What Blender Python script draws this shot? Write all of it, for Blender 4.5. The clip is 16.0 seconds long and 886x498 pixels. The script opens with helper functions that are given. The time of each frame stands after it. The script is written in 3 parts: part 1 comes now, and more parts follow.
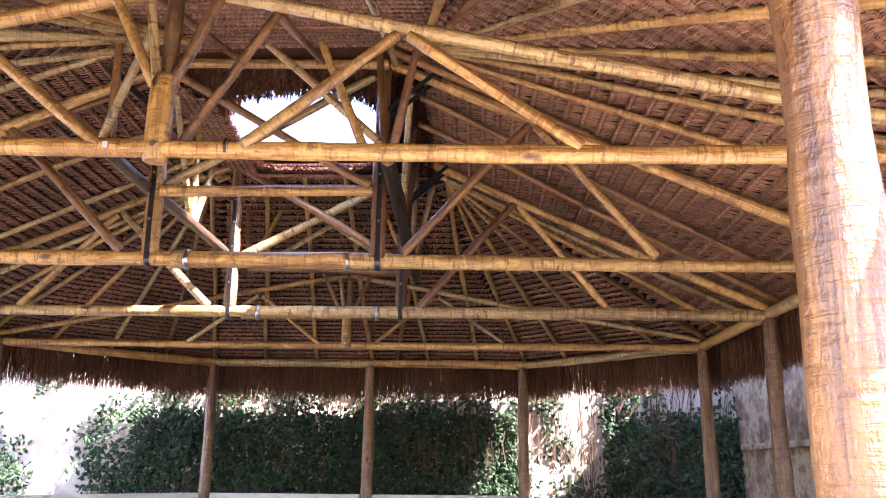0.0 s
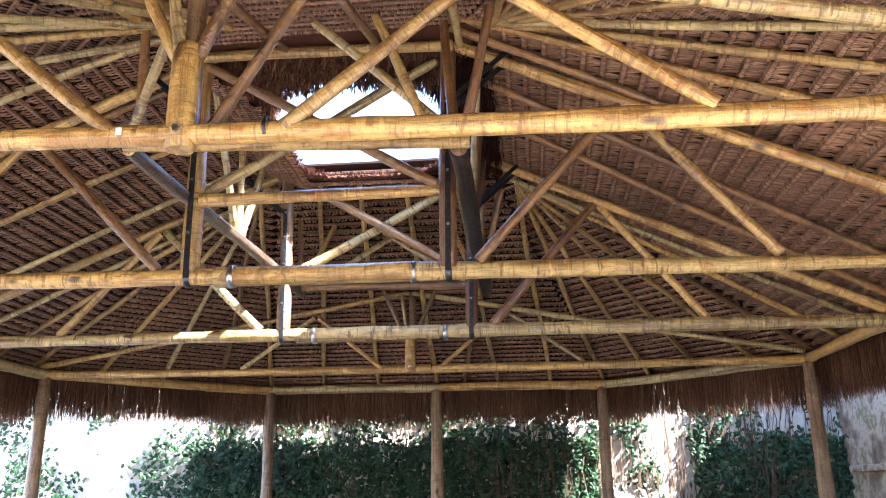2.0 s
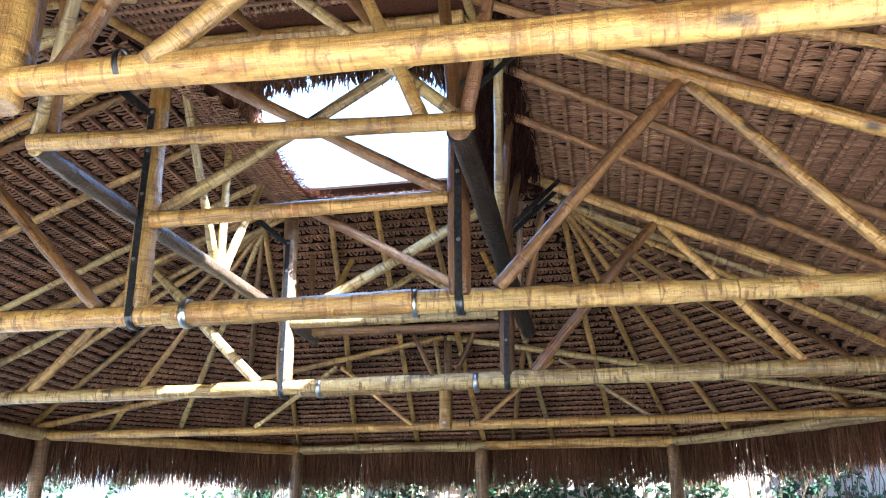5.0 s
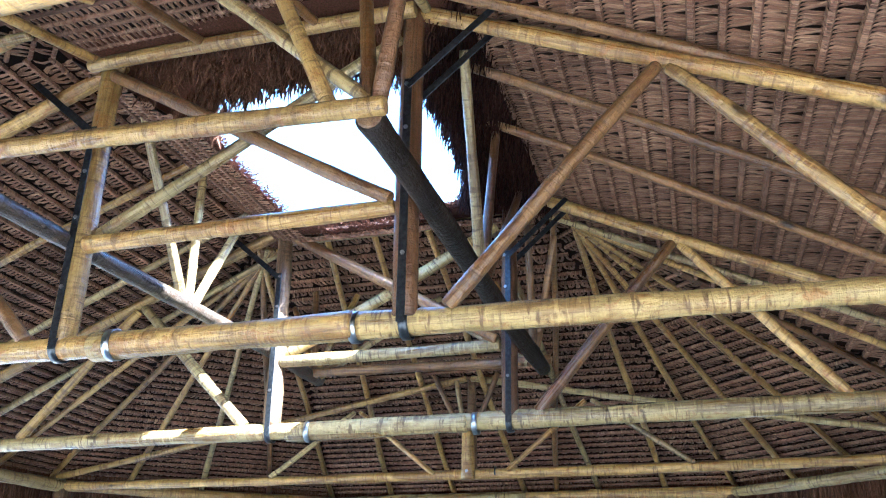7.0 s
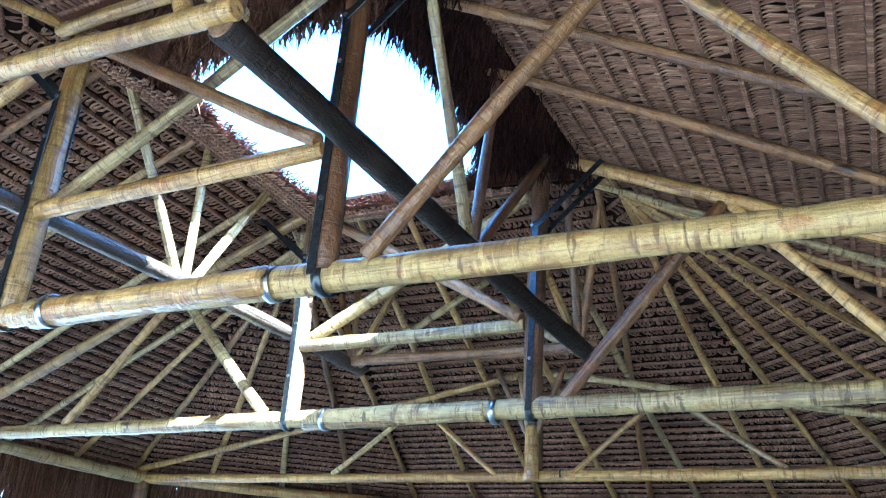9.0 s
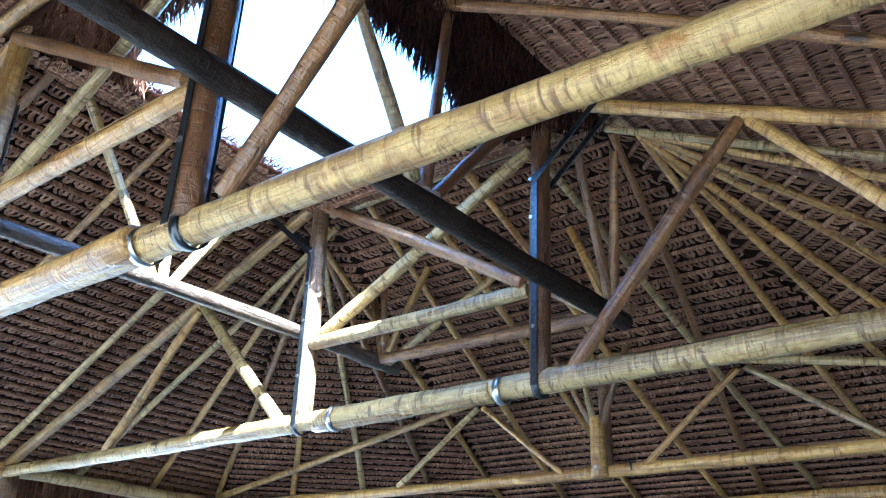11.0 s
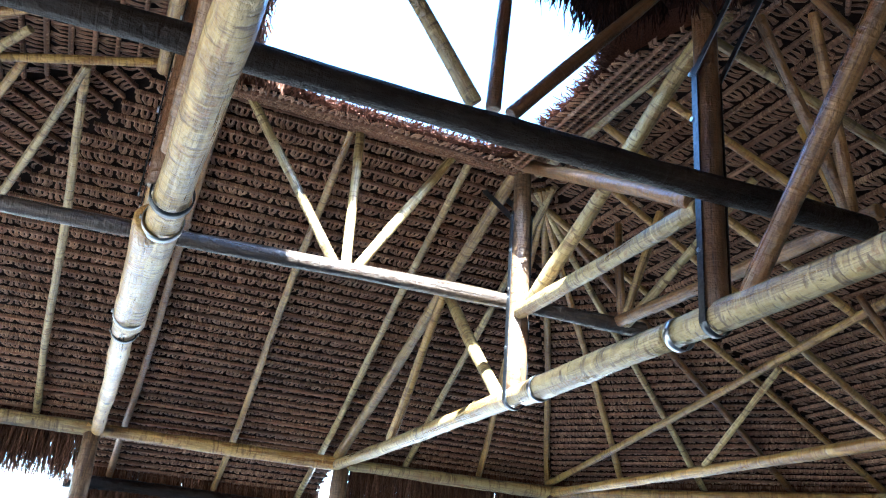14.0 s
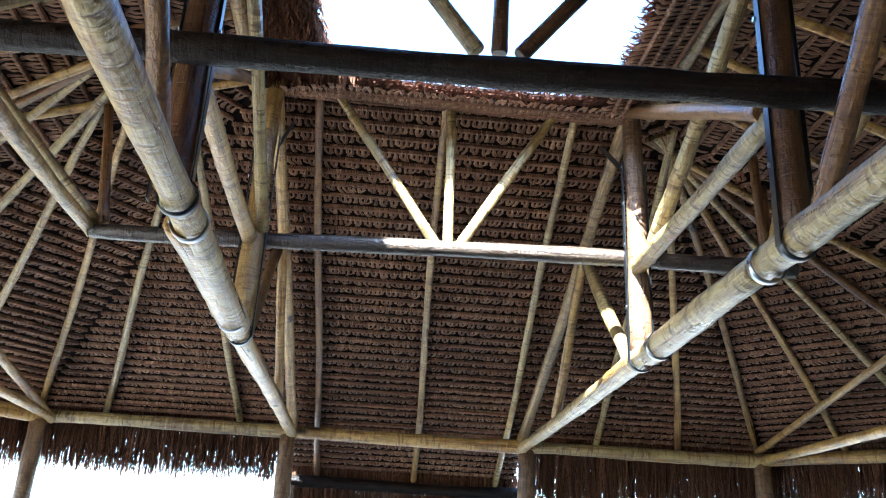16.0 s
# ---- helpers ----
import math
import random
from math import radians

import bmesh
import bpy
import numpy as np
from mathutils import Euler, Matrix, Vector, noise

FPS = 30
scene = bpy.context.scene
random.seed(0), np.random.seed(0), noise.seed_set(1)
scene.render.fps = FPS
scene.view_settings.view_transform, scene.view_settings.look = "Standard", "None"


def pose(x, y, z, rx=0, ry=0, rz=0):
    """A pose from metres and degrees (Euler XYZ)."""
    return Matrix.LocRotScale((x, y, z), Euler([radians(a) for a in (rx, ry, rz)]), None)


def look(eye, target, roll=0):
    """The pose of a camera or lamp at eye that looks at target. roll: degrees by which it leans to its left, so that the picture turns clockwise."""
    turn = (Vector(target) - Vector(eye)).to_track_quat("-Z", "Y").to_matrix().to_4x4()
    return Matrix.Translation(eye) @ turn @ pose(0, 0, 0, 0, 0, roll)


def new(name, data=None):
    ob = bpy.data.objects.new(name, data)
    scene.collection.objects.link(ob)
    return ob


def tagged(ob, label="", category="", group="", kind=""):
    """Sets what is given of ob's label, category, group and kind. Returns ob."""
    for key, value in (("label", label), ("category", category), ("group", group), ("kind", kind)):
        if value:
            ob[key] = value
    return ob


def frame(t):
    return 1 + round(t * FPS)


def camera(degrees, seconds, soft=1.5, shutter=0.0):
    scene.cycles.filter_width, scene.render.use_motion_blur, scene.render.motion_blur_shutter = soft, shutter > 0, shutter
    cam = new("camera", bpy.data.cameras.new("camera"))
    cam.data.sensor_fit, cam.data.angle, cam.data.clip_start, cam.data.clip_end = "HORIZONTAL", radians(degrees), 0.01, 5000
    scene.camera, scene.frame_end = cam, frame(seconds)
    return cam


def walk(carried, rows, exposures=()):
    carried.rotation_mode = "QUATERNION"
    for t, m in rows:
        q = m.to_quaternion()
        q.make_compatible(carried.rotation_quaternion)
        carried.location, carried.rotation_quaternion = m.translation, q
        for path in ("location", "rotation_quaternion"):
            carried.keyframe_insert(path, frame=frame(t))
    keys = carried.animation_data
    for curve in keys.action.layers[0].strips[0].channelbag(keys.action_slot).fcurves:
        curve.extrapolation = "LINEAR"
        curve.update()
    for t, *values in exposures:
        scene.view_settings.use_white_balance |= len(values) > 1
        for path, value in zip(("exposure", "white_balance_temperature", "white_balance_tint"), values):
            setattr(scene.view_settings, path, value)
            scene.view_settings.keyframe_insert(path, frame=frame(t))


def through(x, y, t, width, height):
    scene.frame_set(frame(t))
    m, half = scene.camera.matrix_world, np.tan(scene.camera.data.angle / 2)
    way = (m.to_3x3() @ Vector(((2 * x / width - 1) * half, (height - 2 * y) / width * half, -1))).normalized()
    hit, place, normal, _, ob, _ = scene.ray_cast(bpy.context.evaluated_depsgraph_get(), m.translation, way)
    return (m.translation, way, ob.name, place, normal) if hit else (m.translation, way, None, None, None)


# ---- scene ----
cam = camera(56.6, 16.0, soft=1.1)
PATH = [
    (0, (1.868, 0.174, 1.542), (1.858, 2.106, 2.059), 0.6),
    (0.5, (1.831, 0.429, 1.61), (1.704, 2.358, 2.126), -0.3),
    (1, (1.771, 0.679, 1.662), (1.612, 2.596, 2.209), -0.2),
    (1.5, (1.655, 1.001, 1.719), (1.515, 2.914, 2.287), -0.4),
    (2, (1.62, 1.328, 1.731), (1.481, 3.242, 2.294), -0.6),
    (2.5, (1.665, 1.658, 1.831), (1.435, 3.561, 2.404), -0.9),
    (3, (1.636, 1.957, 1.828), (1.402, 3.847, 2.439), -0.5),
    (3.5, (1.567, 2.266, 1.937), (1.412, 4.159, 2.562), -0.8),
    (4, (1.62, 2.516, 1.927), (1.459, 4.4, 2.577), -1.1),
    (4.5, (1.724, 2.773, 1.995), (1.503, 4.644, 2.665), -0.9),
    (7, (2.535, 3.903, 2.069), (2.063, 5.677, 2.863), 0.3),
    (7.5, (2.732, 4.163, 2.057), (2.2, 5.888, 2.917), 0.6),
    (8, (3.01, 4.446, 2.055), (2.378, 6.146, 2.898), 2.2),
    (10.5, (3.838, 6.016, 2.003), (2.799, 7.503, 2.845), 2.4),
    (11, (4.003, 6.342, 1.981), (2.905, 7.778, 2.835), 1.8),
    (11.5, (4.2, 6.646, 2.008), (3.018, 8.044, 2.812), 2.0),
    (12, (4.312, 6.957, 2.003), (3.074, 8.298, 2.822), 2.7),
    (12.5, (4.419, 7.272, 2.013), (3.129, 8.567, 2.823), 1.8),
    (13, (4.568, 7.609, 2.025), (3.097, 8.709, 2.816), 3.6),
    (13.5, (4.589, 7.864, 1.998), (2.974, 8.731, 2.797), 5.0),
    (14, (4.582, 8.146, 2.034), (2.876, 8.824, 2.827), 4.8),
    (14.5, (4.646, 8.389, 1.993), (2.887, 8.91, 2.791), 4.1),
    (15, (4.723, 8.699, 2.024), (2.912, 9.058, 2.794), 4.0),
    (15.5, (4.682, 8.952, 2.004), (2.855, 9.158, 2.791), 4.6),
    (16, (4.643, 9.191, 2.031), (2.788, 9.325, 2.767), 3.1),
]
walk(cam, [(t, look(eye, target, roll)) for t, eye, target, roll in PATH], [
    (0, 4.1, 6400, 38), (1, 4.22, 6050, 27), (2, 4.3, 5700, 18), (4.5, 4.42, 5350, 9), (7, 4.65, 4600, 4), (7.5, 4.65, 4200, -2), (8, 4.75, 4050, -5),
    (10.5, 4.62, 4350, 0), (12, 4.6, 4600, 2), (13.5, 4.45, 4700, 3), (16, 4.08, 5100, 3)])

# ---- light ----
world = bpy.data.worlds.new("sky")
scene.world = world
world.use_nodes = True
SUN_WAY = Vector((0.9, -0.45, 1.0)).normalized()
wn = world.node_tree.nodes
sky = wn.new("ShaderNodeTexSky")
sky.sky_type = "NISHITA"
sky.sun_disc = False
sky.sun_elevation = math.asin(SUN_WAY.z)
sky.sun_rotation = math.atan2(SUN_WAY.x, SUN_WAY.y)
wn["Background"].inputs["Strength"].default_value = 0.11
world.node_tree.links.new(sky.outputs["Color"], wn["Background"].inputs["Color"])
sun = new("sun", bpy.data.lights.new("sun", "SUN"))
sun.data.energy, sun.data.angle, sun.data.color = 5.0, radians(0.55), (1.0, 0.95, 0.86)
sun.matrix_world = look(SUN_WAY * 30, (0, 0, 0))


# ---- materials ----
def material(name, rough=0.8, spec=0.3):
    m = bpy.data.materials.new(name)
    m.use_nodes = True
    b = m.node_tree.nodes["Principled BSDF"]
    b.inputs["Roughness"].default_value = rough
    b.inputs["Specular IOR Level"].default_value = spec
    return m, m.node_tree.nodes, m.node_tree.links, b


def ramp(nodes, links, source, stops):
    r = nodes.new("ShaderNodeValToRGB")
    while len(r.color_ramp.elements) < len(stops):
        r.color_ramp.elements.new(0.5)
    for e, (p, c) in zip(r.color_ramp.elements, stops):
        e.position, e.color = p, (*c, 1)
    links.new(source, r.inputs[0])
    return r.outputs[0]


def coords(nodes, links, scale, kind="Object"):
    tc, mp = nodes.new("ShaderNodeTexCoord"), nodes.new("ShaderNodeMapping")
    mp.inputs["Scale"].default_value = scale
    links.new(tc.outputs[kind], mp.inputs["Vector"])
    return mp.outputs[0]


def noise_tex(nodes, links, vec, scale, detail=4, rough=0.6, distortion=0.0):
    n = nodes.new("ShaderNodeTexNoise")
    n.inputs["Scale"].default_value, n.inputs["Detail"].default_value = scale, detail
    n.inputs["Roughness"].default_value, n.inputs["Distortion"].default_value = rough, distortion
    links.new(vec, n.inputs["Vector"])
    return n.outputs["Fac"]


def mix(nodes, links, fac, a, b, how="MIX"):
    m = nodes.new("ShaderNodeMix")
    m.data_type, m.blend_type = "RGBA", how
    for key, value in (("Factor", fac), ("A", a), ("B", b)):
        sock = [s for s in m.inputs if s.name == key and (key == "Factor" and s.type == "VALUE" or key != "Factor" and s.type == "RGBA")][0]
        if isinstance(value, bpy.types.NodeSocket):
            links.new(value, sock)
        else:
            sock.default_value = value if key == "Factor" else (*value, 1)
    return [s for s in m.outputs if s.type == "RGBA"][0]


def add_bump(nodes, links, b, height, strength, distance):
    bp = nodes.new("ShaderNodeBump")
    bp.inputs["Strength"].default_value, bp.inputs["Distance"].default_value = strength, distance
    links.new(height, bp.inputs["Height"])
    links.new(bp.outputs[0], b.inputs["Normal"])


def pole_wood(name, pale, mid, dark, rough=0.42, bands=0.5, coat=0.35, spec=0.5):
    """Peeled, varnished pole: streaks along the local z axis, knife chatter across it, knots and stains."""
    m, n, l, b = material(name, rough, spec)
    b.inputs["Coat Weight"].default_value = coat
    b.inputs["Coat Roughness"].default_value = 0.13
    info = n.new("ShaderNodeObjectInfo")
    shift = n.new("ShaderNodeVectorMath")
    shift.operation = "ADD"
    tc = n.new("ShaderNodeTexCoord")
    l.new(tc.outputs["Object"], shift.inputs[0])
    big = n.new("ShaderNodeVectorMath")
    big.operation = "SCALE"
    comb = n.new("ShaderNodeCombineXYZ")
    for k in range(3):
        l.new(info.outputs["Random"], comb.inputs[k])
    l.new(comb.outputs[0], big.inputs[0])
    big.inputs["Scale"].default_value = 37.0
    l.new(big.outputs[0], shift.inputs[1])

    def at(scale):
        mp = n.new("ShaderNodeMapping")
        mp.inputs["Scale"].default_value = scale
        l.new(shift.outputs[0], mp.inputs["Vector"])
        return mp.outputs[0]
    streak = noise_tex(n, l, at((26, 26, 0.8)), 1.0, 6, 0.7, 0.8)
    patch = noise_tex(n, l, at((3.0, 3.0, 1.3)), 1.0, 6, 0.65, 0.5)
    bark = noise_tex(n, l, at((7.5, 7.5, 0.42)), 1.0, 5, 0.7, 1.2)
    chatter = noise_tex(n, l, at((5.0, 5.0, 30)), 1.0, 3, 0.55, 0.7)
    where = noise_tex(n, l, at((2.2, 2.2, 2.0)), 1.7, 3)
    nick = noise_tex(n, l, at((52, 52, 30)), 1.0, 3, 0.6, 0.5)
    bright = tuple(min(1, c * 1.3) for c in pale)
    col = ramp(n, l, patch, [(0.34, mid), (0.45, pale), (0.54, bright), (0.64, mid)])
    col = mix(n, l, ramp(n, l, bark, [(0.38, (0.9, 0.9, 0.9)), (0.48, (0, 0, 0))]), col, (mid[0] * 0.72, mid[1] * 0.62, mid[2] * 0.5))
    col = mix(n, l, ramp(n, l, streak, [(0.36, (0.6, 0.6, 0.6)), (0.50, (0, 0, 0))]), col, dark)
    stain = noise_tex(n, l, at((11, 11, 6.5)), 1.0, 5, 0.7, 0.6)
    col = mix(n, l, ramp(n, l, stain, [(0.53, (0, 0, 0)), (0.66, (0.85, 0.85, 0.85))]), col, (mid[0] * 1.05, mid[1] * 0.8, mid[2] * 0.6))
    gate = n.new("ShaderNodeMath")
    gate.operation = "MULTIPLY"
    k = min(1.0, bands * 1.9)
    l.new(ramp(n, l, chatter, [(0.37, (k, k, k)), (0.46, (0, 0, 0))]), gate.inputs[0])
    l.new(ramp(n, l, where, [(0.37, (0.15, 0.15, 0.15)), (0.49, (1, 1, 1))]), gate.inputs[1])
    col = mix(n, l, gate.outputs[0], col, tuple((a + 2 * c) / 3 for a, c in zip(mid, dark)))
    lit = n.new("ShaderNodeMath")
    lit.operation = "MULTIPLY"
    l.new(ramp(n, l, chatter, [(0.56, (0, 0, 0)), (0.66, (k * 0.55, k * 0.55, k * 0.55))]), lit.inputs[0])
    l.new(ramp(n, l, where, [(0.46, (0, 0, 0)), (0.56, (1, 1, 1))]), lit.inputs[1])
    col = mix(n, l, lit.outputs[0], col, tuple(min(1, c * 1.3) for c in bright))
    col = mix(n, l, ramp(n, l, nick, [(0.31, (0.4, 0.4, 0.4)), (0.38, (0, 0, 0))]), col, tuple(c * 0.8 for c in dark))
    scar = noise_tex(n, l, at((19, 19, 6)), 1.0, 4, 0.65, 1.0)
    col = mix(n, l, ramp(n, l, scar, [(0.29, (0.7, 0.7, 0.7)), (0.35, (0, 0, 0))]), col, tuple(c * 0.9 for c in dark))
    knots = n.new("ShaderNodeTexVoronoi")
    knots.inputs["Scale"].default_value = 1.0
    l.new(at((3.1, 3.1, 1.4)), knots.inputs["Vector"])
    col = mix(n, l, ramp(n, l, knots.outputs["Distance"], [(0.05, (0.9, 0.9, 0.9)), (0.12, (0, 0, 0))]), col, tuple(c * 0.35 for c in dark))
    hue = n.new("ShaderNodeHueSaturation")
    val = n.new("ShaderNodeMapRange")
    val.inputs["To Min"].default_value, val.inputs["To Max"].default_value = 0.75, 1.2
    l.new(info.outputs["Random"], val.inputs["Value"])
    l.new(val.outputs[0], hue.inputs["Value"])
    l.new(col, hue.inputs["Color"])
    l.new(hue.outputs[0], b.inputs["Base Color"])
    rr = n.new("ShaderNodeMapRange")
    rr.inputs["From Min"].default_value, rr.inputs["From Max"].default_value = 0.3, 0.7
    rr.inputs["To Min"].default_value, rr.inputs["To Max"].default_value = rough - 0.1, rough + 0.3
    l.new(bark, rr.inputs["Value"])
    l.new(rr.outputs[0], b.inputs["Roughness"])
    ht = n.new("ShaderNodeMath")
    ht.operation = "MULTIPLY_ADD"
    l.new(chatter, ht.inputs[0])
    ht.inputs[1].default_value = 1.5
    l.new(streak, ht.inputs[2])
    h2 = n.new("ShaderNodeMath")
    h2.operation = "ADD"
    l.new(ht.outputs[0], h2.inputs[0])
    l.new(nick, h2.inputs[1])
    lump = n.new("ShaderNodeMath")
    lump.operation = "MULTIPLY_ADD"
    l.new(noise_tex(n, l, at((13, 13, 7)), 1.0, 3, 0.55, 0.4), lump.inputs[0])
    lump.inputs[1].default_value = 2.2
    l.new(h2.outputs[0], lump.inputs[2])
    add_bump(n, l, b, lump.outputs[0], 0.75, 0.011)
    soft = n.new("ShaderNodeBump")
    soft.inputs["Strength"].default_value, soft.inputs["Distance"].default_value = 0.55, 0.010
    l.new(lump.outputs[0], soft.inputs["Height"])
    l.new(soft.outputs[0], b.inputs["Coat Normal"])
    return m


def grain_stuff(name, colours, rough=0.85, spec=0.15, fine=(60, 60, 60), through=0.0):
    """Dry leaf, straw or living leaf: colour by island, finer grain over it."""
    m, n, l, b = material(name, rough, spec)
    geo = n.new("ShaderNodeNewGeometry")
    col = ramp(n, l, geo.outputs["Random Per Island"], [(i / (len(colours) - 1), c) for i, c in enumerate(colours)])
    grain = noise_tex(n, l, coords(n, l, fine), 1.0, 3)
    col = mix(n, l, ramp(n, l, grain, [(0.35, (0.7, 0.7, 0.7)), (0.65, (0, 0, 0))]), col, tuple(c * 0.45 for c in colours[0]))
    patch = noise_tex(n, l, coords(n, l, (0.7, 0.7, 0.7)), 1.0, 4)
    col = mix(n, l, 1.0, col, ramp(n, l, patch, [(0.3, (0.62, 0.6, 0.6)), (0.65, (1.1, 1.08, 1.05))]), "MULTIPLY")
    l.new(col, b.inputs["Base Color"])
    if through:
        t = n.new("ShaderNodeBsdfTranslucent")
        l.new(col, t.inputs["Color"])
        ms = n.new("ShaderNodeMixShader")
        ms.inputs[0].default_value = through
        l.new(b.outputs[0], ms.inputs[1])
        l.new(t.outputs[0], ms.inputs[2])
        l.new(ms.outputs[0], n["Material Output"].inputs["Surface"])
    return m


def rough_ground(name, stops, scale, rough=0.9, bump=0.5, distance=0.02, broad=0.55):
    m, n, l, b = material(name, rough, 0.2)
    v = coords(n, l, (1, 1, 1))
    a, c = noise_tex(n, l, v, scale, 8, 0.65), noise_tex(n, l, v, scale * 0.12, 5, 0.6)
    col = mix(n, l, broad, ramp(n, l, a, stops), ramp(n, l, c, stops))
    l.new(col, b.inputs["Base Color"])
    add_bump(n, l, b, a, bump, distance)
    return m


M_POLE = pole_wood("varnished_pole_wood", (0.41, 0.25, 0.066), (0.27, 0.14, 0.03), (0.085, 0.034, 0.009), 0.3, 0.36, 0.55)
M_RED = pole_wood("red_brown_pole_wood", (0.20, 0.098, 0.026), (0.13, 0.058, 0.015), (0.045, 0.018, 0.006), 0.32, 0.2, 0.45)
M_PALE = pole_wood("pale_weathered_pole_wood", (0.38, 0.28, 0.108), (0.27, 0.175, 0.058), (0.075, 0.038, 0.013), 0.3, 0.5, 0.55)
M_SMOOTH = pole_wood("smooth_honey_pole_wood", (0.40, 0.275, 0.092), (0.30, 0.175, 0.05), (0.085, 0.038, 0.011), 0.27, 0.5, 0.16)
# red-brown wood, darkened to carry the shade of the eastern poles
M_UMBER = pole_wood("dark_umber_pole_wood", (0.125, 0.056, 0.019), (0.085, 0.035, 0.011), (0.028, 0.011, 0.004), 0.34, 0.1, 0.3)
# dark wood pushed close to black, so the colour holds the backlit shade
M_DARK = pole_wood("shade_dark_pole_wood", (0.022, 0.015, 0.011), (0.014, 0.009, 0.007), (0.006, 0.004, 0.003), 0.4, 0.1, 0.03, 0.15)
M_BROWN = pole_wood("dark_brown_pole_wood", (0.075, 0.052, 0.034), (0.05, 0.032, 0.02), (0.014, 0.009, 0.006), 0.3, 0.1, 0.6, 0.4)
M_POST = pole_wood("weathered_post_wood", (0.17, 0.098, 0.043), (0.10, 0.052, 0.021), (0.03, 0.015, 0.008), 0.45, 0.25, 0.2)
M_THATCH, _n, _l, _b = material("dry_palm_thatch", 0.58, 0.28)
_geo = _n.new("ShaderNodeNewGeometry")
_inf = _n.new("ShaderNodeObjectInfo")
_sum = _n.new("ShaderNodeMath")
_sum.operation = "ADD"
_l.new(_geo.outputs["Random Per Island"], _sum.inputs[0])
_l.new(_inf.outputs["Random"], _sum.inputs[1])
_frac = _n.new("ShaderNodeMath")
_frac.operation = "FRACT"
_l.new(_sum.outputs[0], _frac.inputs[0])
_col = ramp(_n, _l, _frac.outputs[0], [(0.0, (0.138, 0.064, 0.033)), (0.3, (0.256, 0.128, 0.068)), (0.55, (0.179, 0.085, 0.044)), (0.85, (0.378, 0.212, 0.117)), (1.0, (0.215, 0.103, 0.054))])
_fib = noise_tex(_n, _l, coords(_n, _l, (420, 9, 1), "UV"), 1.0, 4, 0.7)
_col = mix(_n, _l, ramp(_n, _l, _fib, [(0.36, (0.8, 0.8, 0.8)), (0.54, (0, 0, 0))]), _col, (0.06, 0.027, 0.015))
_rib = noise_tex(_n, _l, coords(_n, _l, (190, 5, 1), "UV"), 1.0, 3, 0.6, 0.4)
_col = mix(_n, _l, ramp(_n, _l, _rib, [(0.56, (0, 0, 0)), (0.63, (0.85, 0.85, 0.85))]), _col, (0.57, 0.37, 0.21))
_col = mix(_n, _l, 1.0, _col, ramp(_n, _l, noise_tex(_n, _l, coords(_n, _l, (0.8, 0.8, 0.8)), 1.0, 5, 0.6), [(0.3, (0.55, 0.53, 0.53)), (0.7, (1.12, 1.1, 1.1))]), "MULTIPLY")
_l.new(_col, _b.inputs["Base Color"])
add_bump(_n, _l, _b, _fib, 0.7, 0.003)
M_FRINGE = grain_stuff("dry_palm_fringe", [(0.09, 0.038, 0.021), (0.19, 0.088, 0.046), (0.29, 0.145, 0.08)], fine=(90, 90, 30), through=0.12)
# darker copy of the palm fringe: the unlit eastern edge's shade as colour
M_SHAG = grain_stuff("shaded_hole_strands", [(0.016, 0.007, 0.006), (0.04, 0.016, 0.011), (0.085, 0.036, 0.022)], fine=(90, 90, 30), through=0.1)
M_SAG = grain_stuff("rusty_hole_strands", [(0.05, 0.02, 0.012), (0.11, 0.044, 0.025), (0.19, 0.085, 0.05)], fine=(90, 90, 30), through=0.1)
# near black: shade of the gaps between leaves is put into this colour
M_SLAB = grain_stuff("shade_dark_thatch_core", [(0.014, 0.008, 0.006), (0.022, 0.012, 0.008)], fine=(40, 40, 40))
M_BATTEN = pole_wood("split_batten_wood", (0.20, 0.105, 0.06), (0.14, 0.07, 0.04), (0.07, 0.034, 0.02), 0.8, 0.2, 0.0)
M_LEAF = grain_stuff("ivy_leaf", [(0.012, 0.036, 0.015), (0.028, 0.072, 0.028), (0.018, 0.05, 0.022), (0.06, 0.118, 0.045)], 0.5, 0.22, (50, 50, 50), 0.25)
M_VINE = grain_stuff("dry_vine", [(0.06, 0.04, 0.025), (0.13, 0.085, 0.05)], fine=(50, 50, 10))
M_EARTH = rough_ground("dry_earth", [(0.3, (0.12, 0.105, 0.082)), (0.7, (0.21, 0.188, 0.155))], 3.0)
M_BANK = rough_ground("pale_bank_soil", [(0.35, (0.24, 0.205, 0.16)), (0.65, (0.46, 0.42, 0.36))], 4.0)
M_SAND = rough_ground("pale_yard_earth", [(0.3, (0.24, 0.22, 0.18)), (0.7, (0.36, 0.335, 0.28))], 2.5)
M_FLOOR = rough_ground("smooth_cement_floor", [(0.3, (0.19, 0.172, 0.15)), (0.7, (0.30, 0.28, 0.25))], 1.6, 0.55, 0.15, 0.005)
M_PLASTER = rough_ground("white_parapet_plaster", [(0.3, (0.45, 0.44, 0.42)), (0.7, (0.62, 0.61, 0.58))], 2.5, 0.85, 0.3, 0.01)
M_OLDWALL = rough_ground("stained_mossy_wall", [(0.36, (0.05, 0.038, 0.024)), (0.45, (0.18, 0.125, 0.08)), (0.52, (0.36, 0.28, 0.20)), (0.6, (0.10, 0.10, 0.032)), (0.66, (0.27, 0.20, 0.14))], 1.5, 0.9, 0.7, 0.03, 0.25)
M_STEEL, _n, _l, _b = material("dark_painted_steel", 0.34, 0.5)
_b.inputs["Metallic"].default_value = 0.85
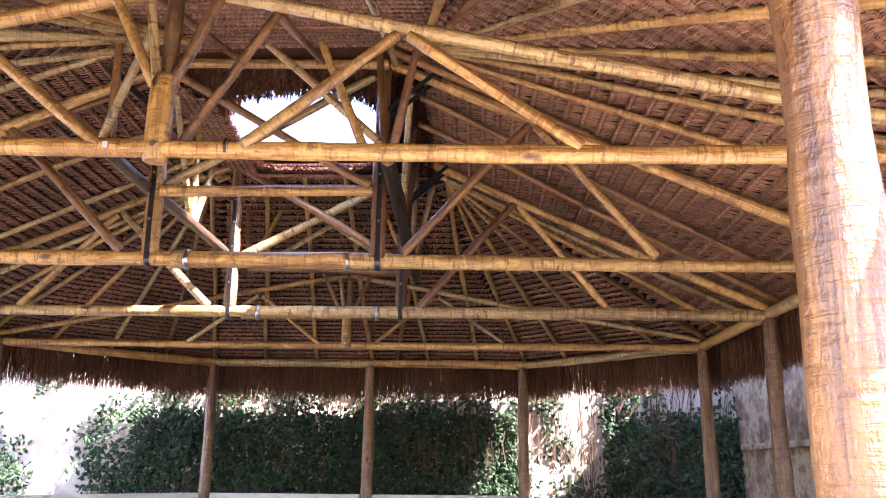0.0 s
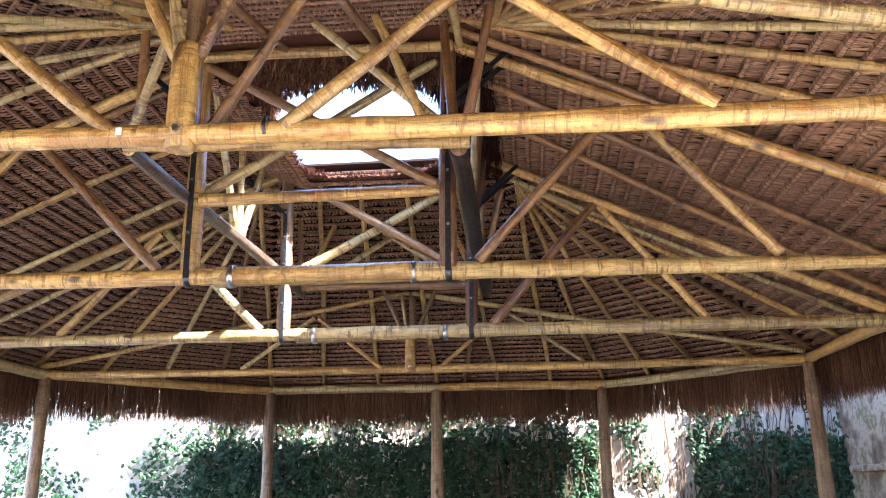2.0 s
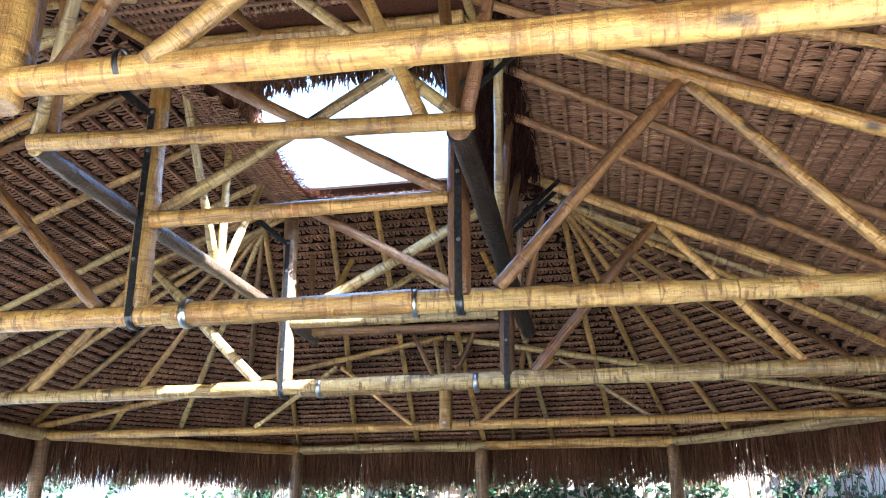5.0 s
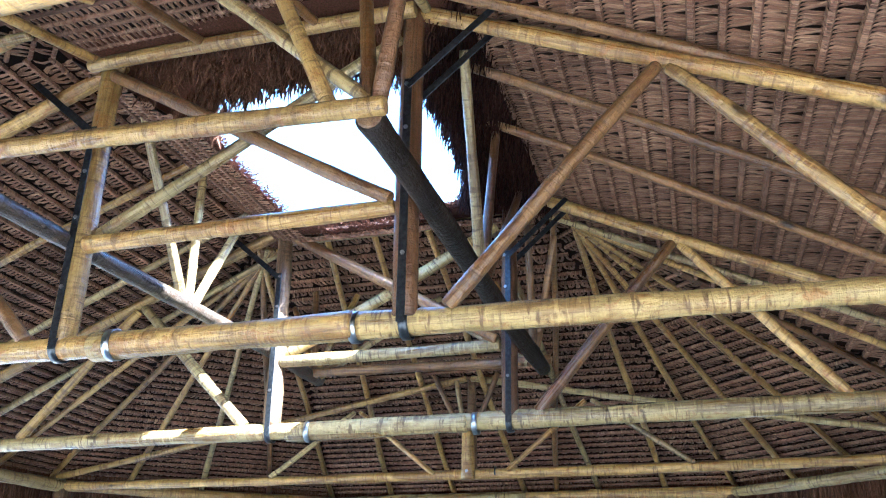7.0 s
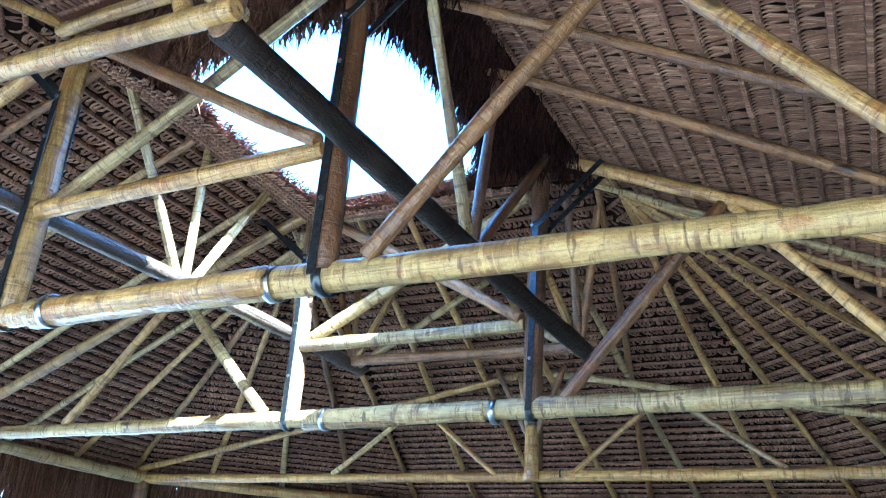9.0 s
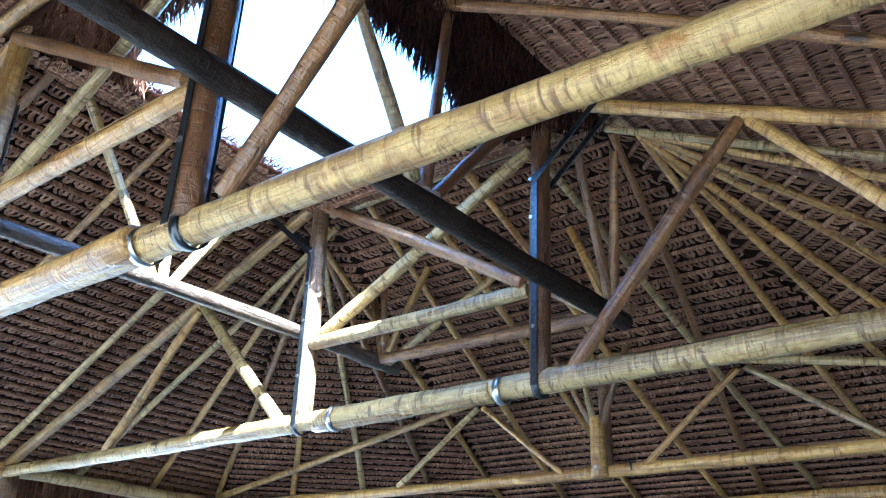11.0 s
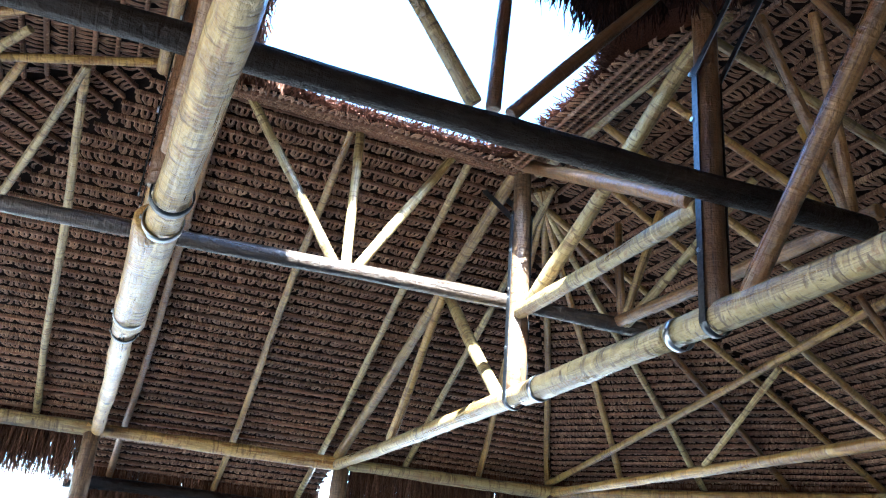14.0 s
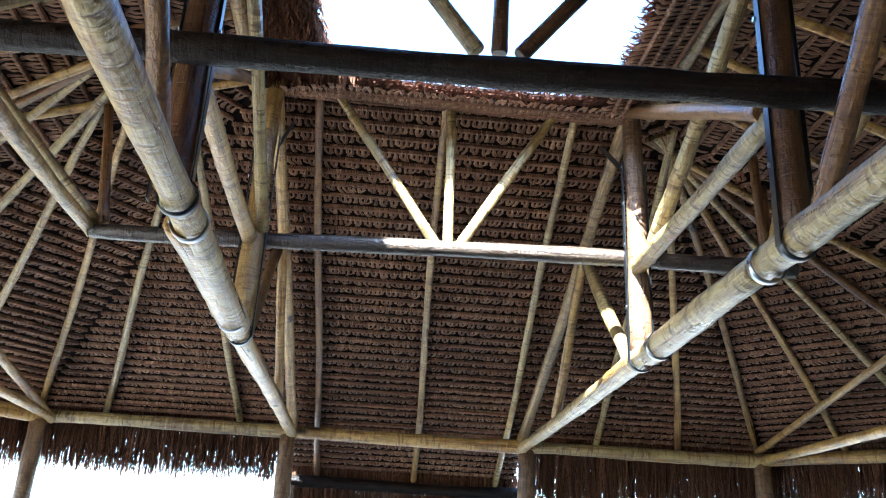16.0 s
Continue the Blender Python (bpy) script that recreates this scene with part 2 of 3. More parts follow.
_l.new(ramp(_n, _l, noise_tex(_n, _l, coords(_n, _l, (30, 30, 30)), 1.0), [(0.3, (0.03, 0.032, 0.035)), (0.7, (0.075, 0.078, 0.082))]), _b.inputs["Base Color"])
M_BAND, _n, _l, _b = material("galvanised_band_steel", 0.3, 0.5)
_b.inputs["Metallic"].default_value = 1.0
_l.new(ramp(_n, _l, noise_tex(_n, _l, coords(_n, _l, (25, 25, 25)), 1.0), [(0.3, (0.30, 0.31, 0.32)), (0.7, (0.52, 0.53, 0.54))]), _b.inputs["Base Color"])


# ---- builders ----
def part(name, mesh, mat, parent=None, label="", at=None):
    """One mesh object, under a thing when a parent is given."""
    if mat is not None:
        mesh.materials.append(mat)
    ob = new(name, mesh)
    if at is not None:
        ob.matrix_basis = at
    if parent is not None:
        ob.parent = parent
        ob.matrix_parent_inverse = world_of(parent).inverted()
    if label:
        ob["label"] = label
    return ob


def world_of(ob):
    return ob.matrix_basis if ob.parent is None else world_of(ob.parent) @ ob.matrix_parent_inverse @ ob.matrix_basis


def thing(name, base, label, category, group="", kind=""):
    ob = new(name)
    ob.empty_display_size = 0.1
    ob.location = base
    ob.matrix_basis = Matrix.Translation(base)
    return tagged(ob, label, category, group, kind)


def from_arrays(name, verts, faces, smooth=False):
    me = bpy.data.meshes.new(name)
    me.from_pydata(verts, [], faces)
    if smooth:
        me.polygons.foreach_set("use_smooth", [True] * len(me.polygons))
    me.update()
    return me


def log_frame(p, q):
    p, q = Vector(p), Vector(q)
    z = (q - p).normalized()
    x = Vector((0, 1, 0)).cross(z) if abs(z.y) < 0.9 else Vector((1, 0, 0)).cross(z)
    x.normalize()
    y = z.cross(x)
    m = Matrix((x, y, z)).transposed().to_4x4()
    m.translation = p
    return m, (q - p).length


RNG = random.Random(7)


def log_mesh(length, r0, r1, bow=0.006, sides=14, seed=None):
    """A tapered pole along +z with a slight bow, uneven girth and rounded ends."""
    rng = random.Random(seed if seed is not None else RNG.random())
    n = max(4, int(length / 0.22))
    a1, a2 = rng.uniform(0, 6.28), rng.uniform(0, 6.28)
    f1, f2 = rng.uniform(0.6, 1.3), rng.uniform(1.6, 2.6)
    verts, faces = [], []
    rings = [(0.0, 0.86)] + [(min(0.012, length * 0.05), 1.0)]
    rings += [(length * k / n, 1.0) for k in range(1, n)] + [(length - min(0.012, length * 0.05), 1.0), (length, 0.86)]
    for z, s in rings:
        u = z / length
        r = (r0 + (r1 - r0) * u) * s * (1 + 0.045 * math.sin(a1 + z * 4.1) + 0.03 * math.sin(a2 + z * 9.7) + 0.02 * math.sin(a1 * 3 + z * 17.0))
        ox = bow * length * math.sin(math.pi * u * f1 + a1) * min(1, u * 4, (1 - u) * 4)
        oy = 0.6 * bow * length * math.sin(math.pi * u * f2 + a2) * min(1, u * 4, (1 - u) * 4)
        for k in range(sides):
            a = 2 * math.pi * k / sides
            rr = r * (1 + 0.03 * math.sin(2 * a + a1 + z) + 0.02 * math.sin(3 * a + a2))
            verts.append((ox + rr * math.cos(a), oy + rr * math.sin(a), z))
    for i in range(len(rings) - 1):
        for k in range(sides):
            j = (k + 1) % sides
            faces.append((i * sides + k, i * sides + j, (i + 1) * sides + j, (i + 1) * sides + k))
    faces.append(tuple(reversed(range(sides))))
    faces.append(tuple(range((len(rings) - 1) * sides, len(rings) * sides)))
    me = from_arrays("log", verts, faces, True)
    me.polygons[-1].use_smooth = me.polygons[-2].use_smooth = False
    return me


def log(name, p, q, r0, r1=None, mat=None, parent=None, label="", bow=0.006):
    m, length = log_frame(p, q)
    return part(name, log_mesh(length, r0, r1 if r1 is not None else r0 * 0.9, bow), mat or M_POLE, parent, label, m)


def box_mesh(size, bevel=0.002):
    bm = bmesh.new()
    bmesh.ops.create_cube(bm, size=1.0)
    bmesh.ops.scale(bm, vec=size, verts=bm.verts)
    if bevel:
        bmesh.ops.bevel(bm, geom=bm.edges, offset=bevel, segments=1, affect="EDGES")
    me = bpy.data.meshes.new("box")
    bm.to_mesh(me)
    bm.free()
    return me


def bar(name, p, q, width, thick, mat, parent, face=(0, 1, 0), label=""):
    """A flat bar from p to q whose thin side points along face."""
    p, q, f = Vector(p), Vector(q), Vector(face)
    z = (q - p).normalized()
    x = f.cross(z).normalized()
    y = z.cross(x)
    m = Matrix((x, y, z)).transposed().to_4x4()
    m.translation = (p + q) / 2
    return part(name, box_mesh((width, thick, (q - p).length)), mat, parent, label, m)


def ring_mesh(r, width, thick, sides=24):
    """A clamp round a pole that runs along the local z axis."""
    verts, faces = [], []
    for z, rr in ((-width / 2, r), (-width / 2, r + thick), (width / 2, r + thick), (width / 2, r)):
        for k in range(sides):
            a = 2 * math.pi * k / sides
            verts.append((rr * math.cos(a), rr * math.sin(a), z))
    for i in range(4):
        for k in range(sides):
            j, i2 = (k + 1) % sides, (i + 1) % 4
            faces.append((i * sides + k, i * sides + j, i2 * sides + j, i2 * sides + k))
    me = from_arrays("band", verts, faces, True)
    return me


def bolt(at, way, parent, r=0.016, mat=None):
    m, _ = log_frame(at, Vector(at) + Vector(way))
    bm = bmesh.new()
    bmesh.ops.create_cone(bm, cap_ends=True, segments=6, radius1=r, radius2=r * 0.9, depth=0.014)
    me = bpy.data.meshes.new("bolt")
    bm.to_mesh(me)
    bm.free()
    return part("bolt", me, mat or M_BAND, parent, "", m)


# ---- plan of the hut ----
ZP = 3.60                      # axis of the wall plates
ZR = 3.82                      # rafter axis over the plates
ZT = 3.56                      # axis of the tie beams
YA, YB, YC, YD = 5.22, 8.19, 11.09, 14.2
XW, XE = -5.9, 6.2
YS, YN = 2.3, 17.0
WEST = [(XW, YA - 0.1), (XW, YB - 0.05), (XW, YC + 0.07), (XW + 0.1, YD)]
EAST = [(XE, YA - 0.1), (XE, YB), (XE, YC), (XE + 0.05, YD)]
NORTH = [(-2.86, YN), (0.32, YN), (3.43, YN)]
SOUTH = [(-2.95, YS), (0.1, YS), (2.92, YS)]
RING = SOUTH + EAST + NORTH[::-1] + WEST[::-1]
HUB = {"nw": Vector((-1.28, 11.25, 5.70)), "ne": Vector((1.46, 11.36, 5.78)), "sw": Vector((-1.28, 8.05, 5.705)), "se": Vector((1.3, 8.05, 5.78))}

# ---- ground, floor, surroundings ----
def sheet(name, mat, x0, x1, y0, y1, z, nx, ny, bump=0.0, hole=None):
    verts, faces = [], []
    for j in range(ny + 1):
        for i in range(nx + 1):
            x, y = x0 + (x1 - x0) * i / nx, y0 + (y1 - y0) * j / ny
            verts.append((x, y, z + bump * noise.noise((x * 0.4, y * 0.4, 3.1))))
    for j in range(ny):
        for i in range(nx):
            a = j * (nx + 1) + i
            faces.append((a, a + 1, a + nx + 2, a + nx + 1))
    return part(name, from_arrays(name, verts, faces, True), mat)


tagged(sheet("ground", M_EARTH, -400, 400, -400, 400, -0.12, 160, 160, 0.02), "dry brown sunlit earth round the hut", "ground", kind="structure")
_v = [Vector((x, y, 0)) for x, y in RING]
_c = Vector((0.1, 9.6, 0))
_top = [(_c + (p - _c) * 1.06) for p in _v]
_me = from_arrays("floor", [tuple(p) for p in _top] + [(p.x, p.y, -0.25) for p in _top],
                  [tuple(range(len(_top)))] + [(i + len(_top), (i + 1) % len(_top) + len(_top), (i + 1) % len(_top), i) for i in range(len(_top))])
tagged(part("floor", _me, M_FLOOR), "smooth grey-brown cement floor slab under the hut", "floor", kind="structure")

# ---- posts and wall plates ----
for k, (x, y) in enumerate(RING):
    near = (x, y) == SOUTH[2]
    r = 0.125 if near else 0.115
    ob = log("post", (x, y, 0), (x, y, ZP - 0.04), r, r * 0.88, M_RED if near else M_POST, None, "", 0.002)
    tagged(ob, "round weathered wooden post standing on the cement floor", "post", "posts round the hut")
for k in range(len(RING)):
    (x0, y0), (x1, y1) = RING[k], RING[(k + 1) % len(RING)]
    d = Vector((x1 - x0, y1 - y0, 0)).normalized() * 0.09
    ob = log("wall_plate", (x0 - d.x, y0 - d.y, ZP), (x1 + d.x, y1 + d.y, ZP + 0.004 * (k % 2)), 0.088, 0.075, M_POLE if k % 2 else M_PALE, None, "", 0.003)
    tagged(ob, "round pole plate lying on the tops of the posts", "wall plate", "wall plates")


# ---- trusses ----
def skew(y):
    """The inner frame stands slightly turned in its ring of posts."""
    return 0.026 * (y - YB)


def main_truss(y, z_cross, seed):
    """Queen-post truss with steel straps."""
    t = thing("roof_truss", (0, y, ZT), "varnished pole roof truss with steel-strapped upright posts", "roof truss", "trusses across the hut")
    log("tie_beam", (XW - 0.1, y, ZT + 0.02), (0.86, y - 0.01, ZT), 0.066, 0.082, M_POLE if y < 10 else M_PALE, t, "", 0.002)
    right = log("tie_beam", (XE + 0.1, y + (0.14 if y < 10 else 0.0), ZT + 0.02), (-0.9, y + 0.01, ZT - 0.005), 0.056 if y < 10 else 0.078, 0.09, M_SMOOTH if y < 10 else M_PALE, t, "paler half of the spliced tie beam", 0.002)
    turn = pose(0, 0, 0, 0, 90, 0)
    dx = skew(y)
    lean = lambda x: 0.0195 * max(0.0, x + 0.9) if y < 10 else 0.0
    for x, r in ((-0.74, 0.096), (0.86, 0.090 if y < 10 else 0.094)):
        clamp = part("band", ring_mesh(r, 0.05, 0.006), M_BAND, right, "galvanised steel clamp band", pose(x + dx, y + lean(x), ZT - 0.003) @ turn)
        bolt((x + dx, y + lean(x) - r - 0.008, ZT), (0, -1, 0), clamp, 0.012)
    for s in (-1, 1):
        x = -1.13 if s < 0 and y < 10 else -1.06 if s < 0 else 1.17 if y < 10 else 1.245
        # eastern posts get umber: their shade is in the wood colour
        post = log("queen_post", (x, y, ZT + 0.02), (x + (0.06 if s > 0 and y > 10 else 0.02 * s), y, 5.80), 0.082, 0.074, M_UMBER if s > 0 else M_POLE if y < 10 else M_POST, t, "", 0.003)
        part("strap_band", ring_mesh(0.088 if s > 0 or y > 10 else 0.084, 0.055, 0.007), M_STEEL, post, "dark steel strap round the tie beam", pose(x, y + (lean(x) if s > 0 else 0.0), ZT - 0.003) @ turn)
        for f in (-1, 1):
            yy = y + 0.092 * f
            bar("strap", (x, yy, ZT - 0.03), (x + (0.04 if s > 0 and y > 10 else 0.012 * s), yy, 5.16), 0.052, 0.007, M_STEEL, post, (0, f, 0), "dark flat steel strap")
            bar("lug", (x + (0.035 if s > 0 and y > 10 else 0.008 * s), yy + 0.007 * f, 5.10), (x + 0.62 * s, yy + 0.007 * f, 5.64), 0.05, 0.007, M_STEEL, post, (0, f, 0), "dark slanting steel lug")
            for zz in (3.95, 4.45, 4.8, 5.12):
                bolt((x + 0.006 * s, yy + 0.005 * f, zz), (0, f, 0), post)
        xe = XE if s > 0 else XW
        zc = lambda xx: ZT + 0.1 + (abs(xe) - abs(xx)) * (0.425 if s < 0 else 0.42 if y < 10 else 0.442)
        log("top_chord", (xe, y, ZT + 0.1), (1.0 * s + dx, y, zc(1.0)), 0.064, 0.054, M_POLE, t, "", 0.003)
        # the sunlit north-western strut gets paler wood to whiten it
        log("web_strut", (1.42 * s + dx, y, ZT + 0.07), (2.72 * s + dx, y, zc(2.72) - 0.07), 0.05 if y < 10 else 0.058, 0.046 if y < 10 else 0.053, M_RED if s > 0 or y < 10 else M_PALE, t, "", 0.004)
        log("web_strut", (2.78 * s + dx, y, zc(2.78) - 0.07), (3.98 * s + dx, y, ZT + 0.06), 0.044, 0.05, M_POLE, t, "", 0.004)
    log("cross_beam", (-1.08 + dx, y - 0.02, z_cross), (1.10 + dx, y - 0.02, z_cross + 0.02), 0.058, 0.054, M_POLE if y < 10 else M_PALE, t, "", 0.003)
    log("brace", (-1.1 + dx, y + 0.07, z_cross + 0.08), (1.08 + dx, y + 0.07, 5.62 if y < 10 else 5.50), 0.046 if y < 10 else 0.058, 0.044 if y < 10 else 0.055, M_PALE, t, "", 0.004)
    log("brace", (-1.08 + dx, y - 0.06, 5.60), (1.08 + dx, y - 0.06, z_cross + 0.06), 0.046 if y < 10 else 0.056, 0.044 if y < 10 else 0.052, M_RED, t, "", 0.004)
    return t


def end_truss(y, out):
    """King-post truss under a hipped end; out points towards the end."""
    t = thing("end_truss", (0, y, ZT), "low pole truss with a short king post", "roof truss", "end trusses")
    w = (XW, XE)
    dx = skew(y)
    log("tie_beam", (w[0] - 0.08, y, ZT + 0.03), (w[1] + 0.08, y, ZT + 0.03), 0.056, 0.064, M_POLE, t, "", 0.002)
    ky = y + 0.02 if out < 0 else y - 0.09
    log("king_post", (0.02 + dx, y + 0.06, ZT + 0.05), (0.02 + dx, y + 0.06, 4.78), 0.06, 0.055, M_POST, t, "", 0.002)
    block = log("king_block", (dx, ky, ZT - 0.07), (dx, ky, 4.12), 0.08, 0.078, M_POLE, t, "short pole block bolted to the tie beam", 0.0)
    bolt((dx, ky - 0.083, ZT + 0.03), (0, -1, 0), block, 0.022)
    part("band", ring_mesh(0.062, 0.02, 0.004), M_STEEL, t, "thin dark wire band", pose(0.40 if out < 0 else 0.33 + dx, y, ZT + 0.03) @ pose(0, 0, 0, 0, 90, 0))
    log("fork_strut", (-0.03 + dx, ky - 0.02, 4.05), (-0.12 + dx, ky - 0.1, 4.72), 0.038, 0.034, M_PALE, t, "", 0.003)
    mid = dx if out > 0 else 0.03
    heel = ZT + 0.16 if out > 0 else ZT
    thin = 0.8 if out > 0 else 1.0
    for s in (-1, 1):
        xe = w[1] if s > 0 else w[0]
        log("top_chord", (xe, y, heel), (0.03 * s + mid, y, 4.79), 0.055 * thin, 0.05 * thin, M_PALE if s > 0 else M_POLE, t, "", 0.003)
        log("web_strut", (0.46 * s + mid, y - 0.02, ZT + 0.02), (1.49 * s + mid, y - 0.02, 4.42), 0.042 * thin, 0.04 * thin, M_POLE, t, "", 0.003)
        log("web_strut", (1.56 * s + mid, y - 0.02, 4.42), (2.72 * s + mid, y - 0.02, ZT + 0.05), 0.04 * thin, 0.044 * thin, M_PALE if out > 0 else M_POLE, t, "", 0.003)
        log("fork_strut", (0.06 * s + dx, ky, 4.04), (0.42 * s + dx, ky - 0.08, 4.80), 0.038, 0.034, M_RED if s > 0 or out > 0 else M_POLE, t, "", 0.004)
    if out < 0:
        part("tag", box_mesh((0.036, 0.003, 0.044)), M_PLASTER, t, "small white tag nailed to the tie beam", pose(-0.385, y - 0.062, ZT + 0.02))
        log("fork_strut", (0.03, ky + 0.10, 3.62), (0.67, ky + 0.03, 4.62), 0.038, 0.034, M_RED, t, "", 0.004)
    return t


main_truss(YB, 4.27, 1)
main_truss(YC, 4.24, 2)
end_truss(YA + 0.05, -1)
end_truss(YD, 1)

# collars beside the hole
for y in (YB - 0.17, YC + 0.17):
    ob = log("collar_beam", (-1.2 + skew(y), y, 5.63), (1.25 + skew(y), y, 5.64), 0.054, 0.05, M_POLE if y < 10 else M_PALE, None, "", 0.003)
    tagged(ob, "round pole collar between the tops of the truss posts", "collar beam", "collar beams")
# long beams past the posts, cross beams on their ends
for s, p, q in ((-1, (-1.2, 6.98, 4.27), (-1.17, 12.4, 4.40)), (1, (1.33, 7.05, 4.205), (1.42, 12.15, 4.305))):
    ob = log("long_beam", p, q, 0.074 if s > 0 else 0.056, 0.078 if s > 0 else 0.07, M_DARK if s > 0 else M_BROWN, None, "", 0.003)
    tagged(ob, "dark pole running along past the truss posts", "long beam", "long beams")
    way = (Vector(p) - Vector(q)).normalized()
    log("sawn_end", Vector(p) - way * 0.004, Vector(p) + way * 0.008, 0.054 if s < 0 else 0.07, None, M_PALE if s < 0 else M_POST, ob, "pale sawn end of the pole", 0.0)
for p, q, m in (((-1.24, 6.97, 4.30), (1.42, 7.03, 4.24), M_POLE), ((-1.12, 12.10, 4.41), (1.5, 12.16, 4.40), M_RED)):
    ob = log("cross_beam", p, q, 0.05, 0.054, m, None, "", 0.003)
    tagged(ob, "round pole resting across the ends of the dark long beams", "cross beam", "cross beams")


def under_roof(x, y):
    """Height of the rafter axis over a place of the plan."""
    zs = []
    ex = XE if x > 0 else XW
    hx, hz = (1.3, 5.75) if x > 0 else (-1.4, 5.66)
    zs.append(ZR + (hz - ZR) * (ex - x) / (ex - hx))
    zs.append(ZR + (5.70 - ZR) * ((YN - y) / (YN - 11.25) if y > 9.7 else (y - YS) / (8.05 - YS)))
    return min(zs)


def end_strut(p, q, mat):
    ob = log("end_strut", p, q, 0.042, 0.036, mat, None, "", 0.004)
    tagged(ob, "slender pole strut rising from the cross beam to the rafters", "strut", "end struts")


# struts from the long beams up to the roof
for s in (-1, 1):
    for y in (8.52, 9.66, 10.78) if s > 0 else (8.62, 9.62, 10.55):
        xt = 1.45 if s > 0 else -1.2
        # paler wood for the sunlit western struts, umber for two shaded eastern ones
        ob = log("fan_strut", (1.265 * s + 0.06, 9.65 + (y - 9.65) * 0.09, 4.38), (xt, y, under_roof(xt, y) - (0.05 if s > 0 else 0.0)), 0.042, 0.036, M_PALE if s < 0 or y < 9 else M_UMBER, None, "", 0.003)
        tagged(ob, "slender pole strut fanning up from the dark long beam", "strut", "fan struts")
    for k, (dx, dy) in enumerate(((0.05, 0.0), (0.42, 0.25), (-0.42, 0.12), (-1.3, 0.3))):
        x0 = (1.22 if k != 3 else 1.16) * s + skew(12.14)
        xt, yt = ((1.66, 11.62), (1.42, 11.42))[k] if s > 0 and k < 2 else (x0 + dx * s, 12.14 + dy)
        end_strut((x0, 12.14, 4.37), (xt, yt, under_roof(xt, yt) - 0.03), (M_RED, M_RED, M_POLE, M_PALE)[k])
# struts over the southern cross beam
for p, q, m in (((-1.25, 7.03, 4.33), (-0.60, 6.34, 5.08), M_PALE), ((-1.18, 7.08, 4.33), (-1.14, 6.94, 5.30), M_RED),
                ((1.30, 7.12, 4.28), (1.22, 7.17, 5.36), M_RED), ((1.36, 7.08, 4.27), (1.60, 6.85, 5.28), M_UMBER),
                ((1.12, 7.06, 4.29), (0.70, 6.92, 5.30), M_POLE), ((1.36, 7.13, 4.30), (0.20, 6.99, 5.30), M_PALE)):
    end_strut(p, q, m)


# ---- rafters ----
def rafter(p, hub, stretch=0.09, r=0.041):
    """From past the plate at p up to hub."""
    p = Vector((p[0], p[1], ZR))
    h = Vector(hub)
    foot = p + (p - h) * stretch
    k = RNG.random()
    ob = log("rafter", foot, h, r * 1.05, r * 0.82, M_POLE if k < 0.4 else M_RED if k < 0.7 else M_PALE, None, "", 0.004)
    return tagged(ob, "slender round pole rafter under the palm thatch", "rafter", "rafters")


for y0, y1 in ((8.63, 7.95), (10.05, 8.75), (11.0, 9.55)):
    rafter((XE, y0), (1.22, y1, 5.78))
for y0, y1 in ((8.48, 8.53), (9.76, 9.58), (10.9, 10.68)):
    rafter((XW, y0), (-1.25, y1, 5.72), 0.31)
for key, ex, yp in (("ne", XE, YC), ("nw", XW, YC), ("se", XE, YB), ("sw", XW, YB)):
    o = 1 if key[0] == "n" else -1
    h = HUB[key]
    ye = YN if o > 0 else YS
    row = NORTH if o > 0 else SOUTH
    cx = row[2][0] if ex > 0 else row[0][0]
    yd = YD if o > 0 else YA - 0.1
    spots = [(ex, yp + 1.0 * o), (ex, yp + 2.05 * o), (ex, yd)]
    spots += [(ex + (cx - ex) * k, yd + (ye - yd) * k) for k in (0.25, 0.5, 0.75, 1.0)]
    if key != "nw":
        spots += [(cx * 0.72, ye)]
    if key == "sw":
        spots[0], spots[1] = (ex, 7.49), (ex, 5.9)
    for k, sp in enumerate(spots):
        if key == "sw":
            tx, ty = ((-1.3, 7.49), (-1.25, 7.5), (-1.2, 7.1), (-1.05, 6.95), (-0.8, 7.15), (-0.65, 7.0), (-0.6, 7.1), (-0.55, 7.2))[k]
            rafter(sp, (tx, ty, under_roof(tx, ty)))
            continue
        if key == "ne":
            rafter(sp, (1.62 + 0.03 * k, 11.58 - 0.02 * k, 5.76))
            continue
        tip = h + Vector(((0.05 + 0.035 * k) * (1 if ex > 0 else -1), (0.30 - 0.03 * k) * o, -0.04))
        rafter(sp, tip)
for x in (-1.15, -0.3, 0.55, 1.3):
    rafter((x, YS), (x, 8.1, 5.69))
for x, xt in ((-1.82, -0.72), (-0.78, -0.2), (0.34, 0.38), (1.48, 1.05)):
    rafter((x, YN), (xt, 11.3, 5.68))
rafter((0.88, YN), (1.66, 11.6, 5.72))


# ---- thatched roof ----
def slope_frame(b0, b1, t0, t1):
    n = (b1 - b0).cross(((t0 + t1) / 2) - (b0 + b1) / 2).normalized()
    return n if n.z > 0 else -n


# a leaf folded over its batten: way up the slope, depth, width
SPARSE = ((0.022, 0.070, 0.90), (0.010, 0.040, 0.97), (-0.008, 0.040, 0.95), (-0.018, 0.056, 0.42), (-0.070, 0.068, 0.72), (-1.0, 0.086, 0.88))
DENSE = ((0.040, 0.080, 0.70), (0.018, 0.034, 0.97), (-0.014, 0.034, 0.96), (-0.024, 0.056, 0.42), (-0.050, 0.070, 1.06), (-1.0, 0.092, 1.30))


def edge_lift(u):
    """How far a leaf's edges stand behind its rib."""
    return 0.008 if abs(u) < 0.04 else 0.006


